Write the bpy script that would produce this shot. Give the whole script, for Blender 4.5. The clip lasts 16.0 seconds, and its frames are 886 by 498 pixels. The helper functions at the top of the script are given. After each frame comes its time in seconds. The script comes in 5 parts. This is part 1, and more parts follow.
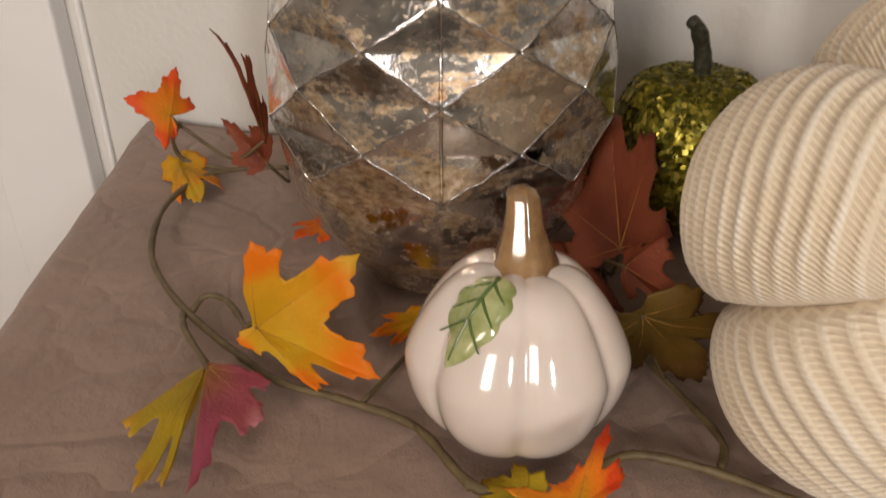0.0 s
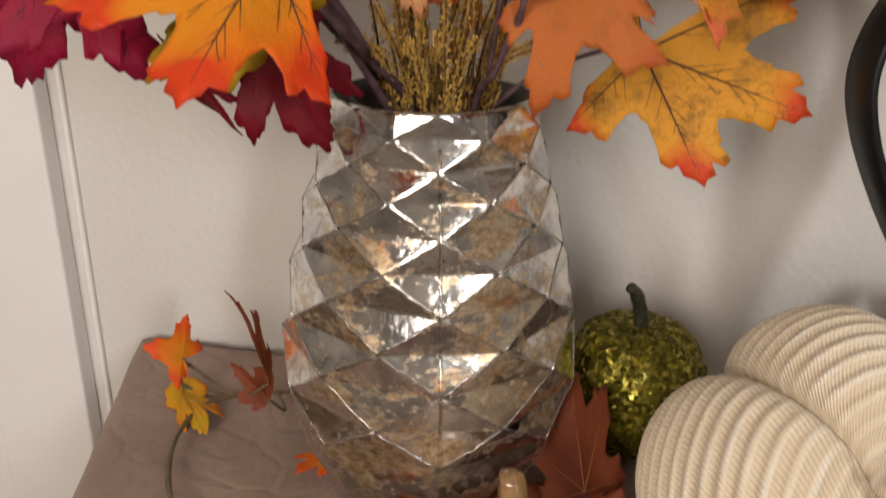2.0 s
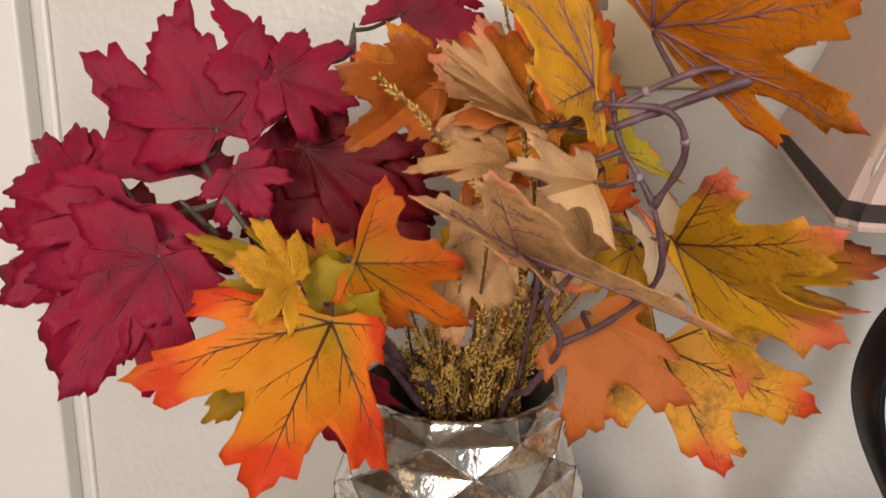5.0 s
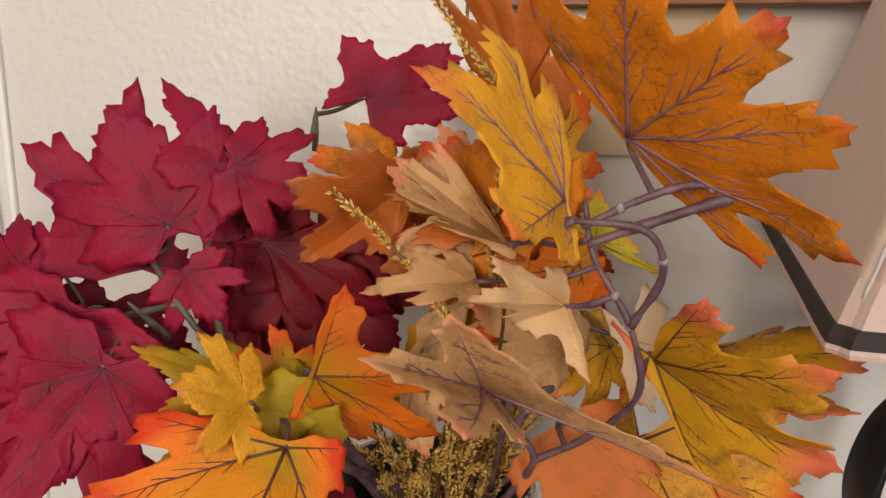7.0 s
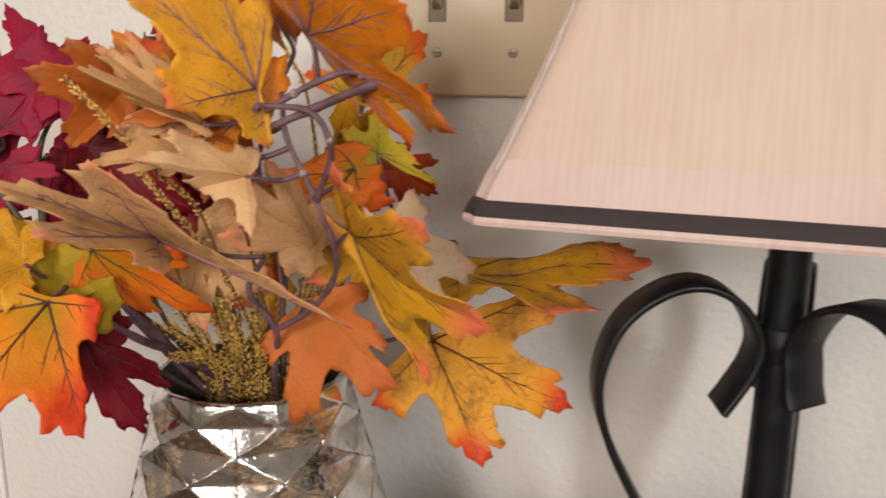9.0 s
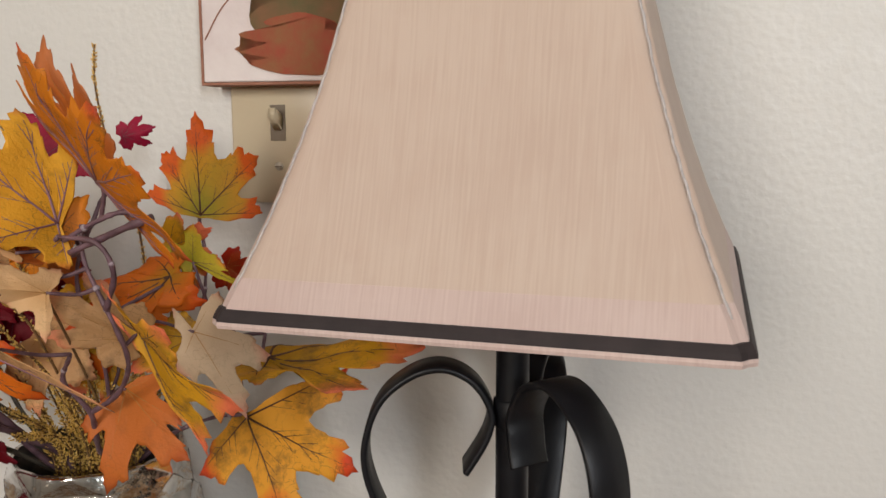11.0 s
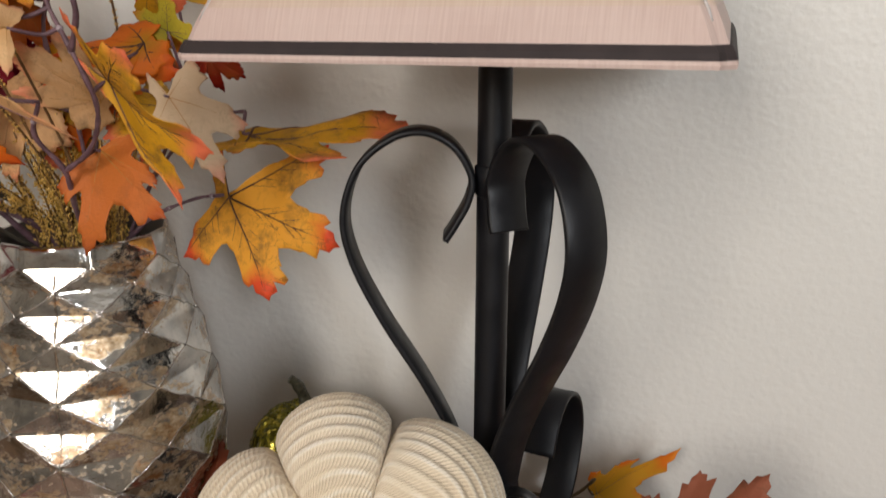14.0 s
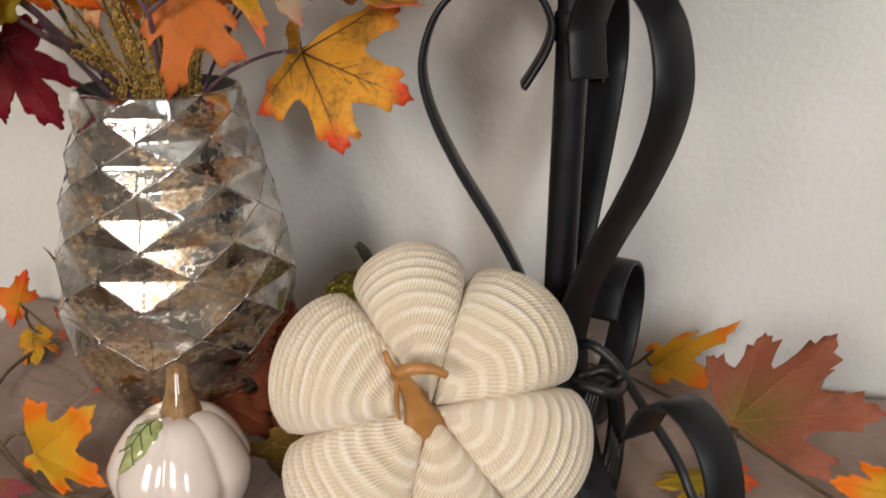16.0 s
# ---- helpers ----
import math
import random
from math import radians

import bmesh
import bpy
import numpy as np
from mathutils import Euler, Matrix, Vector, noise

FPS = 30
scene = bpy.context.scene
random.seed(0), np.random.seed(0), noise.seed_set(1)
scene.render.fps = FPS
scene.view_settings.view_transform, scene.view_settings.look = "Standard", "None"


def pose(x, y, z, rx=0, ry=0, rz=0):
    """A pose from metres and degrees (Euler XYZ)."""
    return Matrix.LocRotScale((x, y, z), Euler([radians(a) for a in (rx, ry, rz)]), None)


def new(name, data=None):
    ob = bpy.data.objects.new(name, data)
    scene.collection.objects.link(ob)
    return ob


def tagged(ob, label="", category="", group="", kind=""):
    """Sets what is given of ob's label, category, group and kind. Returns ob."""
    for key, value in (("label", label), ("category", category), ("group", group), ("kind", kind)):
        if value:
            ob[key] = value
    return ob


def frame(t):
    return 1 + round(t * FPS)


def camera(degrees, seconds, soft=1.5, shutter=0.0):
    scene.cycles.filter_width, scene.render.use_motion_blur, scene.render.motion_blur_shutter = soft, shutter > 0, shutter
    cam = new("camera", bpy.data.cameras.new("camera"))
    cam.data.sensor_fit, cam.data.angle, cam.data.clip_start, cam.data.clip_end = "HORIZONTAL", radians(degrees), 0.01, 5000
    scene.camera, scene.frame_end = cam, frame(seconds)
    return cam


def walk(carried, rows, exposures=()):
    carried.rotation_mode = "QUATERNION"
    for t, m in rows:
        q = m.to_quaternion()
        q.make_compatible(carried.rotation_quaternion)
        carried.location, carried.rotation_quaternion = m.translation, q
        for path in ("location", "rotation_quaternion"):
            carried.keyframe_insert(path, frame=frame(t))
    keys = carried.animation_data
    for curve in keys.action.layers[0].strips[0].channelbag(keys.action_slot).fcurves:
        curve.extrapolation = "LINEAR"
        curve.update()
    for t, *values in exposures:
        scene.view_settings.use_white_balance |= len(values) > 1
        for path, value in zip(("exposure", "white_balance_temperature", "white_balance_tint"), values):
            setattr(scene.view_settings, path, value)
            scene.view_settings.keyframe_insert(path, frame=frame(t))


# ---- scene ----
cam = camera(56.8, 16.0, shutter=0.5)
METRES, EYE, TILT, LEAN, TURN = 0.64, 0.948, -30.0, 0.2, 0.0
ROWS = [
    (0.0, 0.0, 0.0, 0.0, 0.0, 0.0, -0.0),
    (0.5, -0.018, -0.0186, 0.0221, -1.98, 1.61, 0.82),
    (1.0, -0.0238, -0.0511, 0.0426, -3.26, 3.64, 1.05),
    (1.5, -0.033, -0.0813, 0.0659, -3.94, 5.91, 1.11),
    (2.0, -0.0416, -0.1099, 0.0917, -4.47, 8.39, 1.33),
    (2.5, -0.0502, -0.1271, 0.12, -4.86, 10.49, 1.73),
    (3.0, -0.0573, -0.1231, 0.1463, -5.36, 12.15, 2.36),
    (3.5, -0.0583, -0.1326, 0.1691, -5.66, 13.55, 2.65),
    (4.0, -0.0674, -0.1454, 0.1841, -5.91, 14.52, 2.85),
    (4.5, -0.0822, -0.1573, 0.1938, -5.97, 15.46, 2.85),
    (7.0, -0.0673, -0.1483, 0.2614, -7.06, 17.69, 3.62),
    (7.5, -0.03, -0.1465, 0.2427, -6.18, 17.6, 3.11),
    (8.0, 0.0134, -0.1466, 0.2179, -4.66, 17.13, 2.13),
    (8.5, 0.0618, -0.1586, 0.1899, -3.41, 17.06, 1.09),
    (9.0, 0.1149, -0.2045, 0.1814, -2.66, 17.28, 0.58),
    (9.5, 0.1673, -0.2416, 0.1678, -2.78, 18.26, 0.93),
    (10.0, 0.2065, -0.2893, 0.1858, -3.79, 20.03, 1.77),
    (12.5, 0.2701, -0.3552, 0.1185, -4.24, 22.58, 2.54),
    (13.0, 0.2759, -0.3308, 0.0935, -3.87, 19.82, 2.14),
    (13.5, 0.2769, -0.308, 0.0785, -3.62, 16.95, 1.89),
    (14.0, 0.2729, -0.2915, 0.0687, -3.5, 14.64, 1.68),
    (14.5, 0.2724, -0.2902, 0.0541, -3.22, 12.89, 1.39),
    (15.0, 0.2692, -0.2906, 0.0437, -2.78, 11.65, 1.09),
    (15.5, 0.2547, -0.2909, 0.032, -2.16, 10.65, 0.79),
    (16.0, 0.237, -0.2818, 0.0102, -1.53, 9.5, 0.56),
]
walk(cam, [(t, pose(0, 0, EYE, TILT, LEAN, TURN) @ pose(METRES * x, METRES * y, METRES * z, 90 + pitch, roll, yaw)) for t, x, y, z, yaw, pitch, roll in ROWS],
     exposures=[(0.0, -0.08, 6950, 14), (2.0, 0.0, 6950, 14), (3.5, 0.05, 6900, 14), (7.0, 0.10, 6900, 14), (9.0, 0.24, 6800, 14), (10.0, 0.02, 6600, 11), (12.5, -0.12, 6500, 10), (14.0, 0.02, 6500, 10), (16.0, 0.10, 6550, 11)])

# ---- light ----
WALL_P, WALL_A = Vector((0.09, 0.458, 0)), -15.0
TOP = 0.75
pi, cos, sin = math.pi, math.cos, math.sin


def wall_pose(u, v, z, rz=0):
    """A pose in the frame of the back wall: u along it to the right, v out of it into the room."""
    return Matrix.Translation(WALL_P) @ pose(0, 0, 0, 0, 0, WALL_A) @ pose(u, -v, z, 0, 0, rz)


world = bpy.data.worlds.new("sky")
scene.world = world
world.use_nodes = True
wn = world.node_tree.nodes
sky = wn.new("ShaderNodeTexSky")
sky.sky_type, sky.sun_disc = "NISHITA", False
sky.sun_elevation, sky.sun_rotation = radians(35), radians(200)
world.node_tree.links.new(sky.outputs[0], wn["Background"].inputs[0])
wn["Background"].inputs[1].default_value = 0.1


def area_lamp(name, m, w, h, power, colour):
    data = bpy.data.lights.new(name, "AREA")
    data.shape, data.size, data.size_y, data.energy, data.color = "RECTANGLE", w, h, power, colour
    ob = new(name, data)
    ob.matrix_world = m
    return ob


# daylight of two windows in the wall behind the camera
WIN_V = 2.3
for u0, power, tint in ((-0.40, 25, (1.0, 0.92, 0.83)), (1.20, 22, (0.94, 0.97, 1.0))):
    area_lamp("window_light", wall_pose(u0, WIN_V - 0.03, 1.62) @ pose(0, 0, 0, 90, 0, 0), 0.58 if u0 < 0 else 0.24, 0.80 if u0 < 0 else 0.60, power, tint)

# ---- materials ----


def srgb(text, k=1.0):
    out = []
    for i in (0, 2, 4):
        c = int(text[i:i + 2], 16) / 255
        out.append(k * (c / 12.92 if c <= 0.04045 else ((c + 0.055) / 1.055) ** 2.4))
    return tuple(out)


class Nodes:
    """A node material: a short hand for its nodes and links."""

    def __init__(self, name, rough=0.6, metal=0.0):
        self.m = bpy.data.materials.new(name)
        self.m.use_nodes = True
        self.t = self.m.node_tree
        self.b = self.t.nodes["Principled BSDF"]
        self.b.inputs["Roughness"].default_value = rough
        self.b.inputs["Metallic"].default_value = metal

    def add(self, kind, inputs=(), **props):
        n = self.t.nodes.new("ShaderNode" + kind)
        for key, value in props.items():
            setattr(n, key, value)
        for key, value in dict(inputs).items():
            if isinstance(value, bpy.types.NodeSocket):
                self.t.links.new(value, n.inputs[key])
            else:
                n.inputs[key].default_value = value
        return n

    def link(self, a, b):
        self.t.links.new(a, b)

    def coords(self, kind="Object"):
        return self.add("TexCoord").outputs[kind]

    def noise(self, scale, detail=4.0, co=None, rough=0.55, distort=0.0):
        return self.add("TexNoise", {"Vector": co or self.coords(), "Scale": scale, "Detail": detail, "Roughness": rough, "Distortion": distort}).outputs[0]

    def ramp(self, fac, stops, mode="LINEAR"):
        n = self.add("ValToRGB", {"Fac": fac})
        n.color_ramp.interpolation = mode
        e = n.color_ramp.elements
        while len(e) < len(stops):
            e.new(0.5)
        for el, (p, c) in zip(e, stops):
            el.position = p
            el.color = (*c, 1) if len(c) == 3 else c
        return n.outputs[0]

    def mix(self, fac, a, b, blend="MIX"):
        n = self.add("Mix", data_type="RGBA", blend_type=blend)
        for i, value in ((0, fac), (6, a), (7, b)):
            if isinstance(value, bpy.types.NodeSocket):
                self.t.links.new(value, n.inputs[i])
            else:
                n.inputs[i].default_value = (*value, 1) if isinstance(value, tuple) else value
        return n.outputs[2]

    def math(self, op, a, b=0.0):
        n = self.add("Math", operation=op)
        for i, value in ((0, a), (1, b)):
            if isinstance(value, bpy.types.NodeSocket):
                self.t.links.new(value, n.inputs[i])
            else:
                n.inputs[i].default_value = value
        return n.outputs[0]

    def colour(self, value):
        if isinstance(value, tuple):
            self.b.inputs["Base Color"].default_value = (*value, 1)
        else:
            self.link(value, self.b.inputs["Base Color"])
        return self

    def bump(self, height, strength, distance):
        n = self.add("Bump", {"Height": height, "Strength": strength, "Distance": distance})
        self.link(n.outputs[0], self.b.inputs["Normal"])
        return self


def grey(v):
    return (v, v, v)


def wall_material():
    n = Nodes("textured_wall_paint", 0.42)
    co = n.coords()
    big = n.noise(2.5, 3, co)
    n.colour(n.ramp(big, [(0.3, (0.655, 0.635, 0.595)), (0.7, (0.695, 0.675, 0.635))]))
    orange_peel = n.add("TexVoronoi", {"Vector": co, "Scale": 210.0, "Smoothness": 1.0}, feature="SMOOTH_F1").outputs[0]
    lumps = n.noise(170, 3, co)
    h = n.math("ADD", n.math("MULTIPLY", orange_peel, -0.6), lumps)
    n.bump(h, 0.38, 0.0013)
    n.link(n.ramp(n.noise(60, 2, co), [(0.3, grey(0.36)), (0.7, grey(0.5))]), n.b.inputs["Roughness"])
    return n.m


def trim_material():
    n = Nodes("white_trim_paint", 0.35)
    n.colour(n.ramp(n.noise(9), [(0.3, (0.80, 0.785, 0.76)), (0.7, (0.84, 0.83, 0.81))]))
    return n.bump(n.noise(90), 0.06, 0.001).m


def cloth_material():
    n = Nodes("brown_linen", 0.92)
    co = n.coords()
    base = n.ramp(n.noise(14, 5, co), [(0.3, (0.255, 0.170, 0.128)), (0.72, (0.33, 0.226, 0.172))])
    weave = n.noise(1500, 2, co)
    n.colour(n.mix(n.math("MULTIPLY", weave, 0.3), base, (0.20, 0.13, 0.10)))
    crumple = n.add("TexVoronoi", {"Vector": n.add("VectorMath", {0: co, 1: n.add("VectorMath", {0: n.add("TexNoise", {"Vector": co, "Scale": 16.0}).outputs[1], "Scale": 0.06}, operation="SCALE").outputs[0]}, operation="ADD").outputs[0], "Scale": 30.0}, feature="DISTANCE_TO_EDGE").outputs[0]
    h = n.math("ADD", n.math("MULTIPLY", n.math("MINIMUM", crumple, 0.14), 3.0), n.math("ADD", n.noise(70, 5, co), n.math("MULTIPLY", weave, 0.15)))
    n.b.inputs["Sheen Weight"].default_value = 0.15
    return n.bump(h, 0.7, 0.0024).m


def mercury_material():
    n = Nodes("mercury_glass", 0.12, 1.0)
    co = n.coords()
    stretched = n.add("Mapping", {"Vector": co, "Scale": (1.0, 1.0, 1.7)}).outputs[0]
    patches = n.noise(34, 6, stretched, 0.62, 0.8)
    fine = n.noise(230, 5, stretched, 0.7)
    silver = n.ramp(n.noise(60, 4, co), [(0.35, (0.46, 0.455, 0.44)), (0.65, (0.82, 0.79, 0.74))])
    brown = n.ramp(fine, [(0.31, (0.07, 0.035, 0.014)), (0.45, (0.38, 0.25, 0.13)), (0.70, (0.70, 0.57, 0.41))])
    height = n.add("SeparateXYZ", {"Vector": co}).outputs[2]
    eaten = n.math("MULTIPLY", n.math("SUBTRACT", 0.10, height), 0.45)
    worn = n.ramp(n.math("ADD", eaten, n.math("ADD", n.math("MULTIPLY", fine, 0.45), n.math("MULTIPLY", patches, 0.75))), [(0.568, grey(0.0)), (0.640, grey(1.0))])
    c = n.mix(worn, silver, brown)
    rust = n.ramp(n.noise(48, 5, stretched, 0.65), [(0.57, grey(0.0)), (0.68, grey(1.0))])
    c = n.mix(n.math("MULTIPLY", rust, n.math("MULTIPLY", worn, 0.85)), c, (0.29, 0.115, 0.03))
    slate = n.ramp(n.noise(34, 4, co, 0.6, 1.2), [(0.56, grey(0.0)), (0.66, grey(1.0))])
    c = n.mix(n.math("MULTIPLY", slate, 0.6), c, (0.17, 0.18, 0.19))
    n.colour(c)
    n.link(n.ramp(worn, [(0.0, grey(0.08)), (1.0, grey(0.34))]), n.b.inputs["Roughness"])
    n.link(n.ramp(worn, [(0.0, grey(1.0)), (1.0, grey(0.72))]), n.b.inputs["Metallic"])
    n.b.inputs["Coat Weight"].default_value = 1.0
    n.b.inputs["Coat Roughness"].default_value = 0.04
    return n.bump(n.math("ADD", n.noise(85, 4, co), n.math("MULTIPLY", fine, 0.16)), 0.34, 0.0017).m


def ceramic_material():
    n = Nodes("white_glazed_ceramic", 0.1)
    co = n.coords()
    c = n.ramp(n.noise(28, 3, co), [(0.3, (0.70, 0.60, 0.53)), (0.7, (0.76, 0.67, 0.605))])
    specks = n.ramp(n.noise(420, 1, co), [(0.16, grey(1.0)), (0.19, grey(0.0))])
    n.colour(n.mix(n.math("MULTIPLY", specks, 0.5), c, (0.3, 0.2, 0.14)))
    n.b.inputs["Coat Weight"].default_value = 1.0
    n.b.inputs["Coat Roughness"].default_value = 0.03
    n.b.inputs["Subsurface Weight"].default_value = 0.08
    n.b.inputs["Subsurface Scale"].default_value = 0.004
    return n.m


def glaze_material(name, dark, light, scale):
    n = Nodes(name, 0.14)
    n.colour(n.ramp(n.noise(scale, 4), [(0.32, dark), (0.68, light)]))
    n.b.inputs["Coat Weight"].default_value = 1.0
    n.b.inputs["Coat Roughness"].default_value = 0.05
    return n.m


def knit_material():
    n = Nodes("cream_rib_knit", 0.95)
    uv = n.add("UVMap").outputs[0]
    sep = n.add("SeparateXYZ", {"Vector": uv}).outputs
    rib = n.math("SINE", n.math("MULTIPLY", sep[1], 2 * pi))
    stitch = n.math("SINE", n.math("ADD", n.math("MULTIPLY", sep[0], 2 * pi), n.math("MULTIPLY", sep[1], 2 * pi)))
    # shade in the stitch holes between the ribs is painted as a darker brown
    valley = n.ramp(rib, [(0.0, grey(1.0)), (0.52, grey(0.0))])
    hole_shade = n.math("MULTIPLY", valley, n.ramp(stitch, [(0.35, grey(1.0)), (0.7, grey(0.0))]))
    base = n.ramp(n.noise(24, 4), [(0.32, (0.74, 0.615, 0.44)), (0.7, (0.82, 0.715, 0.555))])
    slub = n.ramp(n.add("TexNoise", {"Vector": n.add("Mapping", {"Vector": uv, "Scale": (0.06, 1.0, 1.0)}).outputs[0], "Scale": 1.4, "Detail": 3.0}).outputs[0], [(0.42, grey(0.0)), (0.66, grey(1.0))])
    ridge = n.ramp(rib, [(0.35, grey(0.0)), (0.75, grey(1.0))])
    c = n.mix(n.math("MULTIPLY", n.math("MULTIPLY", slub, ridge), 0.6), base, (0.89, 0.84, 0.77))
    n.colour(n.mix(n.math("MULTIPLY", hole_shade, 0.36), c, (0.44, 0.31, 0.20)))
    n.b.inputs["Sheen Weight"].default_value = 0.25
    h = n.math("ADD", n.math("MULTIPLY", stitch, 0.35), n.math("MULTIPLY", n.noise(800, 2), 0.8))
    return n.bump(h, 0.55, 0.0009).m


def sequin_material():
    n = Nodes("green_gold_glitter", 0.3, 0.7)
    co = n.coords()
    v = n.add("TexVoronoi", {"Vector": co, "Scale": 420.0})
    tone = n.add("SeparateColor", {"Color": v.outputs[1]}).outputs
    n.colour(n.ramp(tone[0], [(0.0, (0.075, 0.068, 0.008)), (0.5, (0.18, 0.16, 0.016)), (0.85, (0.34, 0.28, 0.03)), (1.0, (0.68, 0.56, 0.12))]))
    n.link(n.ramp(tone[1], [(0.0, grey(0.24)), (1.0, grey(0.6))]), n.b.inputs["Roughness"])
    tilt = n.add("VectorMath", {0: v.outputs[1], 1: (0.5, 0.5, 0.5)}, operation="SUBTRACT").outputs[0]
    tilt = n.add("VectorMath", {0: tilt, "Scale": 0.5}, operation="SCALE").outputs[0]
    geo = n.add("NewGeometry").outputs["Normal"]
    nn = n.add("VectorMath", {0: n.add("VectorMath", {0: geo, 1: tilt}, operation="ADD").outputs[0]}, operation="NORMALIZE").outputs[0]
    n.link(nn, n.b.inputs["Normal"])
    return n.m


def iron_material():
    n = Nodes("black_wrought_iron", 0.42)
    n.b.inputs["Specular IOR Level"].default_value = 0.32
    co = n.coords()
    n.colour(n.ramp(n.noise(35, 5, co), [(0.3, (0.0045, 0.0045, 0.0055)), (0.75, (0.009, 0.009, 0.0115))]))
    n.link(n.ramp(n.noise(60, 3, co), [(0.3, grey(0.34)), (0.7, grey(0.52))]), n.b.inputs["Roughness"])
    return n.bump(n.noise(420, 3, co), 0.12, 0.0005).m


def silk_material(name, a, b):
    n = Nodes(name, 0.62)
    co = n.coords()
    # threads run down each panel: one coordinate across it, one along its height
    geo = n.add("NewGeometry").outputs
    across = n.add("VectorMath", {0: n.add("VectorMath", {0: (0.0, 0.0, 1.0), 1: geo["Normal"]}, operation="CROSS_PRODUCT").outputs[0]}, operation="NORMALIZE").outputs[0]
    u = n.add("VectorMath", {0: across, 1: geo["Position"]}, operation="DOT_PRODUCT").outputs["Value"]
    z = n.add("SeparateXYZ", {"Vector": geo["Position"]}).outputs[2]
    thread = n.add("CombineXYZ", {"X": n.math("MULTIPLY", u, 900.0), "Z": n.math("MULTIPLY", z, 26.0)}).outputs[0]
    slub = n.add("TexNoise", {"Vector": thread, "Scale": 1.0, "Detail": 3.0}).outputs[0]
    big = n.noise(22, 4, co)
    c = n.ramp(n.math("ADD", n.math("MULTIPLY", slub, 0.6), n.math("MULTIPLY", big, 0.4)), [(0.41, a), (0.59, b)])
    stain = n.ramp(n.noise(48, 5, co), [(0.64, grey(0.0)), (0.76, grey(1.0))])
    n.colour(n.mix(n.math("MULTIPLY", stain, 0.14), c, (0.42, 0.22, 0.16)))
    n.b.inputs["Sheen Weight"].default_value = 0.2
    n.bump(slub, 0.18, 0.0006)
    glow = n.add("BsdfTranslucent", {"Color": (*b, 1)})
    out = n.t.nodes["Material Output"]
    n.link(n.add("MixShader", {0: 0.18, 1: n.b.outputs[0], 2: glow.outputs[0]}).outputs[0], out.inputs[0])
    return n.m


def plain(name, a, b, rough, scale=40.0, bump=0.1, metal=0.0):
    n = Nodes(name, rough, metal)
    co = n.coords()
    n.colour(n.ramp(n.noise(scale, 4, co), [(0.3, a), (0.7, b)]))
    return n.bump(n.noise(scale * 8, 3, co), bump, 0.0008).m


def leaf_material(name, inner, middle, tip, speck=0.0, dark=(0.10, 0.055, 0.02), edge=0.72, patch=None):
    """Printed fabric leaf: colour runs from the stalk to the lobe tips, with blotches and fine printed veinlets."""
    n = Nodes(name, 0.58)
    n.b.inputs["Specular IOR Level"].default_value = 0.3
    inner, middle, tip = ((c[0] * 1.04, c[1] * 0.90, c[2] * 0.72) for c in (inner, middle, tip))
    at = n.add("Attribute", attribute_name="leaf_uv").outputs["Vector"]
    sep = n.add("SeparateXYZ", {"Vector": at}).outputs
    co = n.coords()
    blot = n.noise(30, 4, co)
    f = n.math("ADD", sep[2], n.math("MULTIPLY", n.math("SUBTRACT", blot, 0.5), 0.55))
    c = n.ramp(f, [(0.06, inner), (0.46, middle), (edge, middle), (min(0.99, edge + 0.2), tip)])
    if patch:
        c = n.mix(n.ramp(n.noise(24, 2, co), [(0.50, grey(0.0)), (0.66, grey(0.9))]), c, patch)
    if speck:
        lines = n.add("TexVoronoi", {"Vector": n.add("VectorMath", {0: at, 1: n.add("VectorMath", {0: n.add("TexNoise", {"Vector": at, "Scale": 9.0}).outputs[1], "Scale": 0.16}, operation="SCALE").outputs[0]}, operation="ADD").outputs[0], "Scale": 8.5}, feature="DISTANCE_TO_EDGE").outputs[0]
        thin = n.ramp(lines, [(0.0, grey(0.8)), (0.04, grey(0.0))])
        where = n.ramp(n.noise(38, 3, co), [(0.44, grey(0.0)), (0.60, grey(1.0))])
        smudge = n.ramp(n.noise(46, 6, co, 0.7), [(0.53, grey(0.0)), (0.70, grey(0.85))])
        k = n.math("MULTIPLY", n.math("MAXIMUM", n.math("MULTIPLY", thin, where), smudge), speck)
        c = n.mix(k, c, dark)
    n.colour(c)
    weave = n.noise(900, 2, co)
    n.bump(n.math("ADD", n.math("MULTIPLY", weave, 0.3), n.noise(70, 5, co, 0.62)), 0.55, 0.0016)
    glow = n.add("BsdfTranslucent")
    n.link(c if not isinstance(c, tuple) else n.b.outputs[0], glow.inputs[0])
    out = n.t.nodes["Material Output"]
    n.link(n.add("MixShader", {0: 0.15, 1: n.b.outputs[0], 2: glow.outputs[0]}).outputs[0], out.inputs[0])
    return n.m


M_WALL, M_TRIM, M_CLOTH = wall_material(), trim_material(), cloth_material()
M_FLOOR = plain("brown_floorboards", (0.16, 0.09, 0.05), (0.24, 0.15, 0.09), 0.5, 6)
M_CEIL = plain("white_ceiling_paint", (0.74, 0.73, 0.70), (0.80, 0.79, 0.77), 0.9, 5)
M_WOOD = plain("dark_table_wood", (0.10, 0.05, 0.025), (0.17, 0.09, 0.045), 0.45, 14)
M_SILVER, M_CERAM, M_KNIT, M_GREEN, M_BLACK = mercury_material(), ceramic_material(), knit_material(), sequin_material(), iron_material()
M_RIDGE = plain("worn_silver_ridge", (0.34, 0.33, 0.33), (0.74, 0.71, 0.67), 0.2, 80, 0.4, 1.0)
